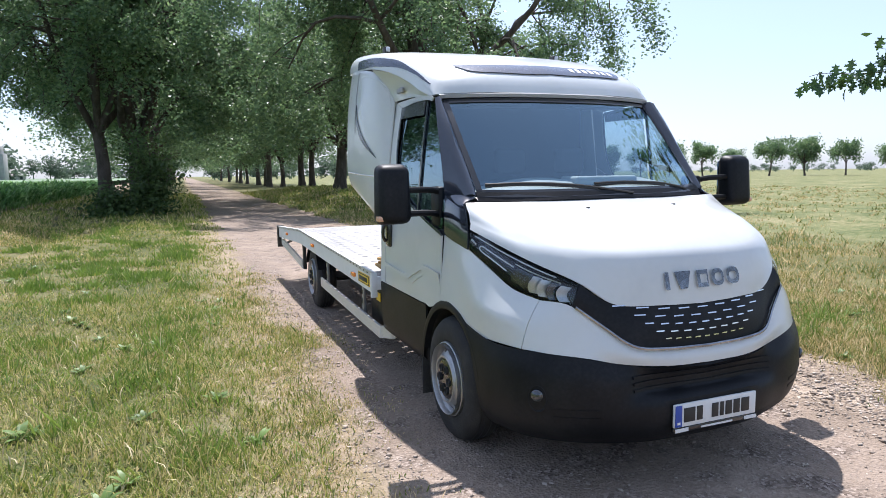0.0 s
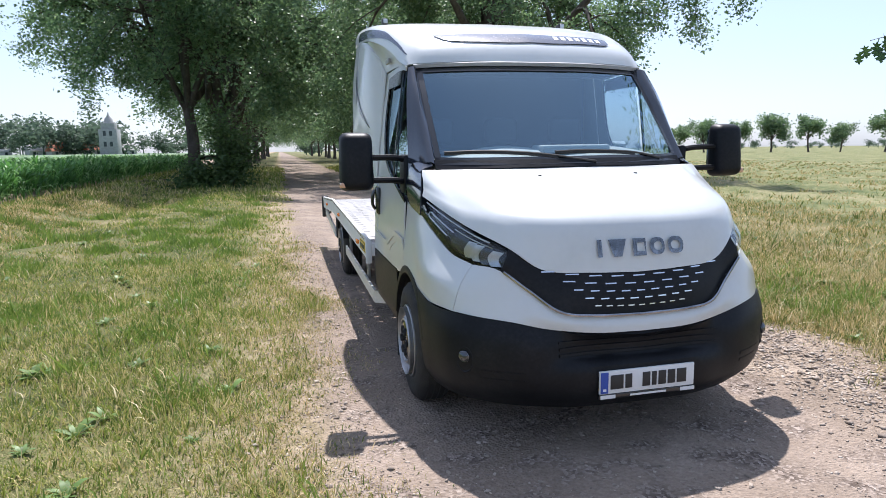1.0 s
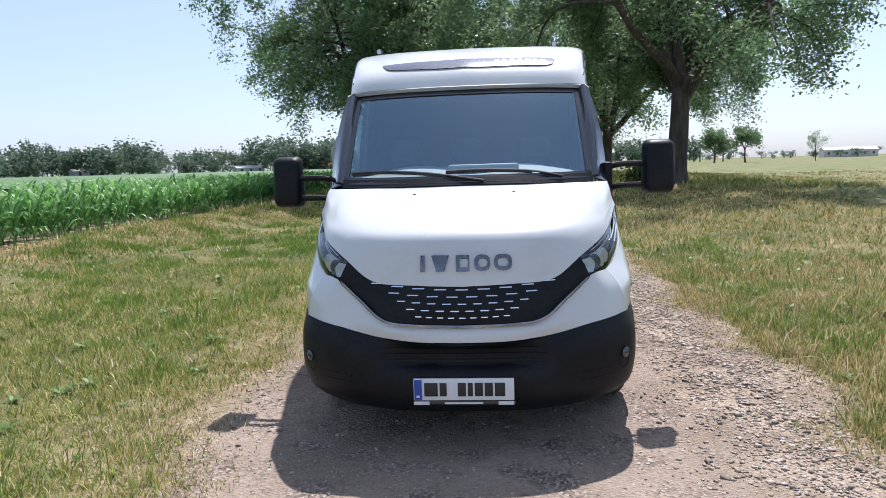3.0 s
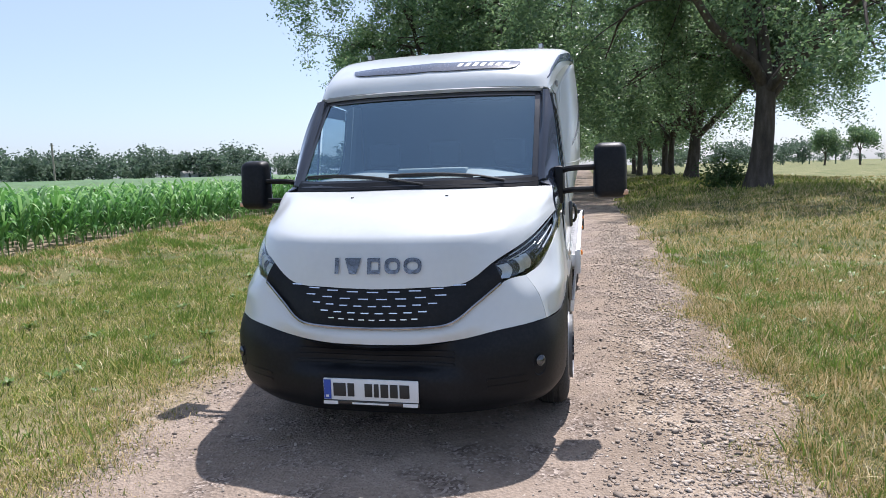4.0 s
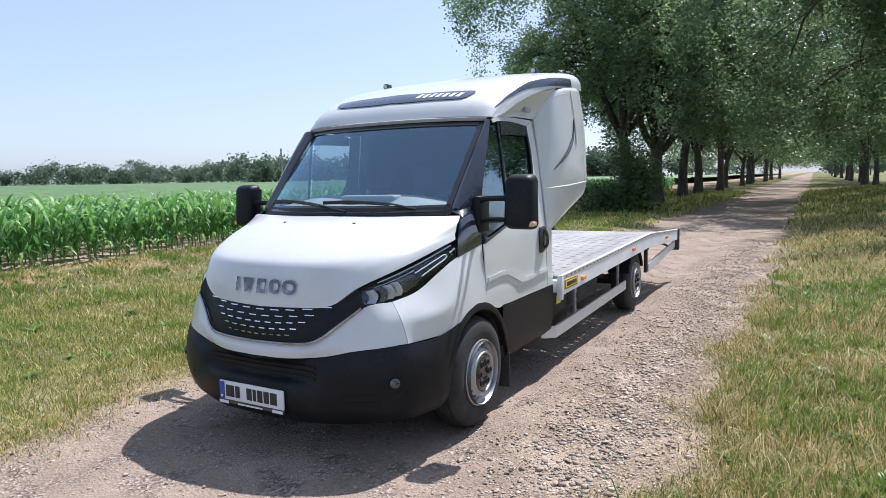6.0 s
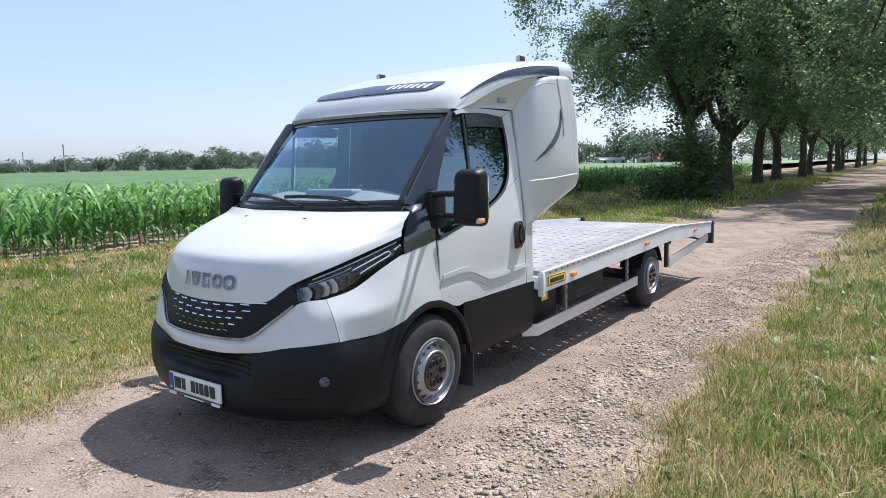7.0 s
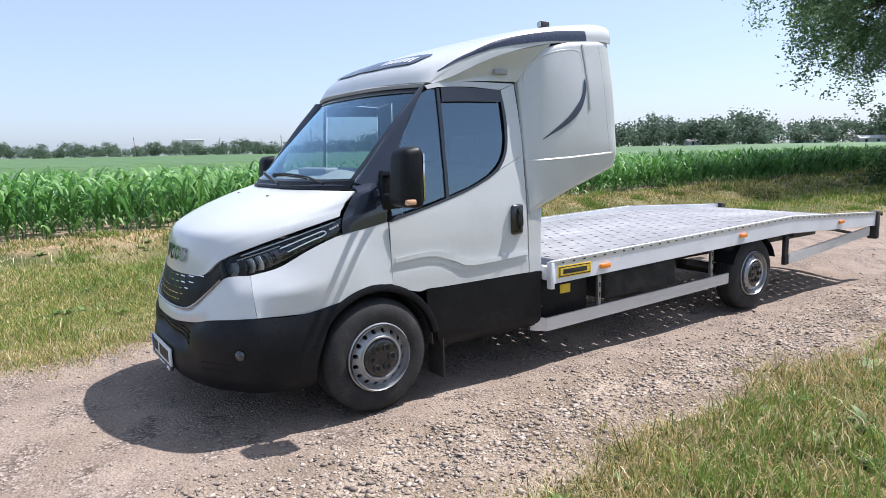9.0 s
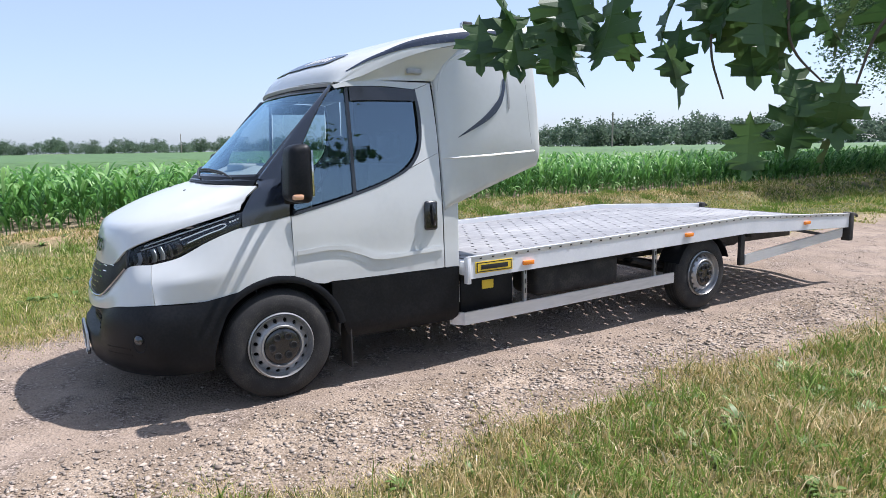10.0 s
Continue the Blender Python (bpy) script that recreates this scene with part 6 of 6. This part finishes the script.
def grass(name, n, xy, tall, mat, seed, label, width=.002, keep=None, bent=True):
    r = np.random.default_rng(seed)
    x, y = xy(r, n)
    # blades stand in tufts that lean outwards; the tufts thin out in patches
    tuft = np.arange(n) // 8 * 8
    gap = .030 + .22 * tall
    ox_, oy_ = r.normal(0, gap, n), r.normal(0, gap, n)
    tall_of = np.exp(r.normal(0, .30, n))[tuft]
    lot = r.random(n)[tuft]
    x, y = x[tuft] + ox_, y[tuft] + oy_
    lump = wave(x, y, 2.3, .7) * .35 + wave(x, y, 6.1, 1.9) * .35 + wave(x, y, 13.0, .2) * .3
    ok = lot < .84 + .40 * lump
    if keep is not None:
        ok &= keep(x, y, r)
    x, y, lump, ox_, oy_, tall_of = (q[ok] for q in (x, y, lump, ox_, oy_, tall_of))
    n = len(x)
    z = ground_z(x, y) - .01
    h = tall * tall_of * np.exp(r.normal(-.3, .35, n)) * (1 + .4 * lump)
    a, b = r.uniform(0, 6.28, n), np.arctan2(oy_, ox_) + r.normal(0, .7, n)
    lean = h * r.uniform(.1, 1.2, n)
    flat = r.random(n) < .22
    h, lean = np.where(flat, h * .35, h), np.where(flat, lean * 1.5, lean)
    w = width * r.uniform(.6, 1.6, n) * (1 + .10 * np.hypot(x - 3.5, y - .5))
    px, py = np.cos(a) * w, np.sin(a) * w
    dx, dy = np.cos(b) * lean, np.sin(b) * lean
    base = np.stack([x, y, z], 1)
    side = np.stack([px, py, 0 * x], 1)
    if bent:
        V = np.stack([base - side, base + side, base + np.stack([dx * .35 - px * .7, dy * .35 - py * .7, h * .62], 1),
                      base + np.stack([dx * .35 + px * .7, dy * .35 + py * .7, h * .62], 1), base + np.stack([dx, dy, h * .85], 1)], 1).reshape(-1, 3)
        i = (np.arange(n) * 5)[:, None]
        F = np.concatenate([i + np.array([0, 1, 3]), i + np.array([0, 3, 2]), i + np.array([2, 3, 4])])
    else:
        V = np.stack([base - side * 1.3, base + side * 1.3, base + np.stack([dx * .8, dy * .8, h * .9], 1)], 1).reshape(-1, 3)
        F = np.arange(n * 3).reshape(n, 3)
    return tagged(new(name, fast_mesh(name, V, F, mat)), label, "grass", kind="stuff")


left_edge = lambda y: ROAD_L + .10 + .14 * np.sin(y * 1.3) + .12 * np.sin(y * 3.1 + 1)
right_edge = lambda y: ROAD_R + .10 * np.sin(y * 1.7 + .5) + .09 * np.sin(y * 3.7)
keep_l = lambda x, y, r: (left_edge(y) - x > r.exponential(.20, len(x))) & (x > -6.75)
keep_r = lambda x, y, r: x - right_edge(y) > r.exponential(.12, len(x))
grass("verge_grass", 250000, lambda r, n: (r.uniform(-3.6, 1.3, n), 1.0 + 9 * r.beta(1, 1.6, n)), .055, M_GRASS, 21, "short green and straw grass on the verge", .0018, keep_l)
grass("verge_grass", 80000, lambda r, n: (r.uniform(-5.2, 1.2, n), r.uniform(1, 24, n)), .065, M_GRASS, 22, "patchy grass on the low bank", .0035, lambda x, y, r: keep_l(x, y, r) & ((x > -2.8) | (wave(x, y, 1.1, .9) + .5 * wave(x, y, 2.9, .3) > -.1)), False)
grass("bank_grass", 80000, lambda r, n: (-5.1 + r.normal(0, 1.1, n), r.uniform(-2, 26, n)), .075, M_STRAW, 28, "bleached dry grass before the maize", .0035, lambda x, y, r: keep_l(x, y, r) & (wave(x, y, 1.1, .9) + .5 * wave(x, y, 2.9, .3) > -.55), False)
grass("verge_grass", 45000, lambda r, n: (r.uniform(-7.7, 1.2, n), r.uniform(20, 60, n)), .14, M_GRASS, 23, "grass bank beside the avenue", .005, keep_l, False)
grass("verge_grass", 260000, lambda r, n: (4.6 + 3.8 * r.beta(1, 1.4, n), 1.2 + 8.0 * r.beta(1, 1.4, n)), .060, M_STRAW, 24, "long dry grass beside the track", .0017, keep_r)
grass("verge_grass", 90000, lambda r, n: (4.6 + 8.5 * r.beta(1, 1.2, n), r.uniform(2, 26, n)), .10, M_STRAW, 25, "mixed green and dry grass strip", .0035, keep_r, False)
grass("verge_grass", 45000, lambda r, n: (r.uniform(4.7, 16, n), r.uniform(22, 62, n)), .15, M_GRASS, 26, "shaded grass under the avenue", .005, keep_r, False)
grass("field_stubble", 75000, lambda r, n: (11.5 + 40 * r.beta(1, 1.6, n), r.uniform(2, 60, n)), .10, M_STRAW, 27, "sparse low crop on the open field", .004, lambda x, y, r: wave(x, y, .9, 2.0) + .7 * wave(x, y, 2.7, .4) > -.35, False)

M_STEM = material("bleached_stem", [(0.45, 0.36, 0.19), (0.66, 0.55, 0.33), (0.80, 0.70, 0.48)], 2.0, 0.6, island=0.6, spec=.2)
M_LUSH = material("lush_blade", [(0.085, 0.145, 0.025), (0.16, 0.25, 0.045), (0.27, 0.36, 0.07)], 1.5, 0.5, island=0.5, transmit=0.3, spec=.25)
grass("dry_stems", 15000, lambda r, n: (4.75 + 3.6 * r.beta(1, 1.3, n), 1.2 + 8.5 * r.beta(1, 1.4, n)), .075, M_STEM, 41, "bleached dead stems in the verge", .0022, keep_r)
grass("dry_stems", 7000, lambda r, n: (r.uniform(-4.5, 1.0, n), 1.0 + 11 * r.beta(1, 1.6, n)), .07, M_STEM, 42, "bleached dead stems in the verge", .0022, keep_l)
grass("lush_tufts", 26000, lambda r, n: (4.7 + 3.4 * r.beta(1, 2.2, n), 1.2 + 9.5 * r.beta(1, 1.4, n)), .085, M_LUSH, 43, "darker green tufts in the verge", .0028, lambda x, y, r: keep_r(x, y, r) & (wave(x, y, 1.9, 1.3) + .6 * wave(x, y, 4.7, .5) > .2))
grass("lush_tufts", 20000, lambda r, n: (r.uniform(-4.8, 1.1, n), 1.0 + 12 * r.beta(1, 1.6, n)), .085, M_LUSH, 44, "darker green tufts in the verge", .0028, lambda x, y, r: keep_l(x, y, r) & (wave(x, y, 1.7, .6) + .6 * wave(x, y, 4.1, .9) > .15))

rt = np.random.default_rng(61)
CUSHION = np.column_stack([rt.uniform(-6.4, .2, 150), 2.5 + 20 * rt.beta(1, 1.3, 150)])
CUSHION_R = np.column_stack([5.0 + 3.0 * rt.beta(1, 1.5, 60), 2.2 + 9 * rt.beta(1, 1.3, 60)])


def on_cushions(c, wide):
    def pick(r, n):
        k = np.sort(r.integers(0, len(c), n))
        return c[k, 0] + r.normal(0, wide, n), c[k, 1] + r.normal(0, wide, n)
    return pick


grass("grass_cushions", 60000, on_cushions(CUSHION, .13), .095, M_LUSH, 51, "rounded green cushions of grass on the bank", .0035, None, False)
grass("grass_cushions", 16000, on_cushions(CUSHION_R, .10), .10, M_LUSH, 52, "green cushions of grass beside the track", .0025)
grass("dry_mat", 60000, lambda r, n: (left_edge(1 + 10 * (q := r.beta(1, 1.5, n))) - .15 + r.normal(0, .22, n), 1 + 10 * q), .028, M_STRAW, 53, "short dry matted grass at the track's edge", .0018)
grass("dry_mat", 30000, lambda r, n: (right_edge(1.5 + 9 * (q := r.beta(1, 1.4, n))) + .05 + r.normal(0, .14, n), 1.5 + 9 * q), .03, M_STRAW, 54, "short dry matted grass at the track's edge", .0018)


def weed(x, y, size, seed):
    r = np.random.default_rng(seed)
    V, F = [], []
    for k in range(16):
        a, up, L = r.uniform(0, 6.28), r.uniform(.2, 1.4), size * r.uniform(.5, 1)
        d, s = np.array([math.cos(a), math.sin(a)]), np.array([-math.sin(a), math.cos(a)])
        t = np.linspace(0, 1, 5)
        c = np.stack([d[0] * L * t, d[1] * L * t, L * up * (t - .55 * t ** 2)], 1)
        w = L * .16 * np.sin(np.pi * np.clip(t * .9 + .08, 0, 1))
        off = np.stack([s[0] * w, s[1] * w, 0 * w], 1)
        i = sum(len(v) for v in V)
        V.append(np.stack([c - off, c + off], 1).reshape(-1, 3))
        F.append(np.array([(i + 2 * q, i + 2 * q + 1, i + 2 * q + 3, i + 2 * q + 2) for q in range(4)]))
    return np.concatenate(V), np.concatenate(F)


WEEDS = [weed(0, 0, .16, 300 + k) for k in range(5)]
rw = np.random.default_rng(31)
V, F = [], []
for k in range(280):
    if k % 2:
        x, y = rw.uniform(-5.5, .5), 2 + 12 * rw.beta(1, 1.4)
    else:
        x, y = 5.08 + 3 * rw.beta(1, 1.6), 2.6 + 9 * rw.beta(1, 1.4)
    v, f = WEEDS[k % 5]
    a, s0 = rw.uniform(0, 6.28), rw.uniform(.3, .85)
    c, d = math.cos(a) * s0, math.sin(a) * s0
    F.append(f + sum(len(q) for q in V))
    V.append(np.stack([v[:, 0] * c - v[:, 1] * d + x, v[:, 0] * d + v[:, 1] * c + y, v[:, 2] * s0 + float(ground_z(x, y))], 1))
tagged(new("verge_weeds", fast_mesh("verge_weeds", np.concatenate(V), np.concatenate(F), M_WEED, True)), "low broad-leaved green weeds in the grass", "weeds", kind="stuff")
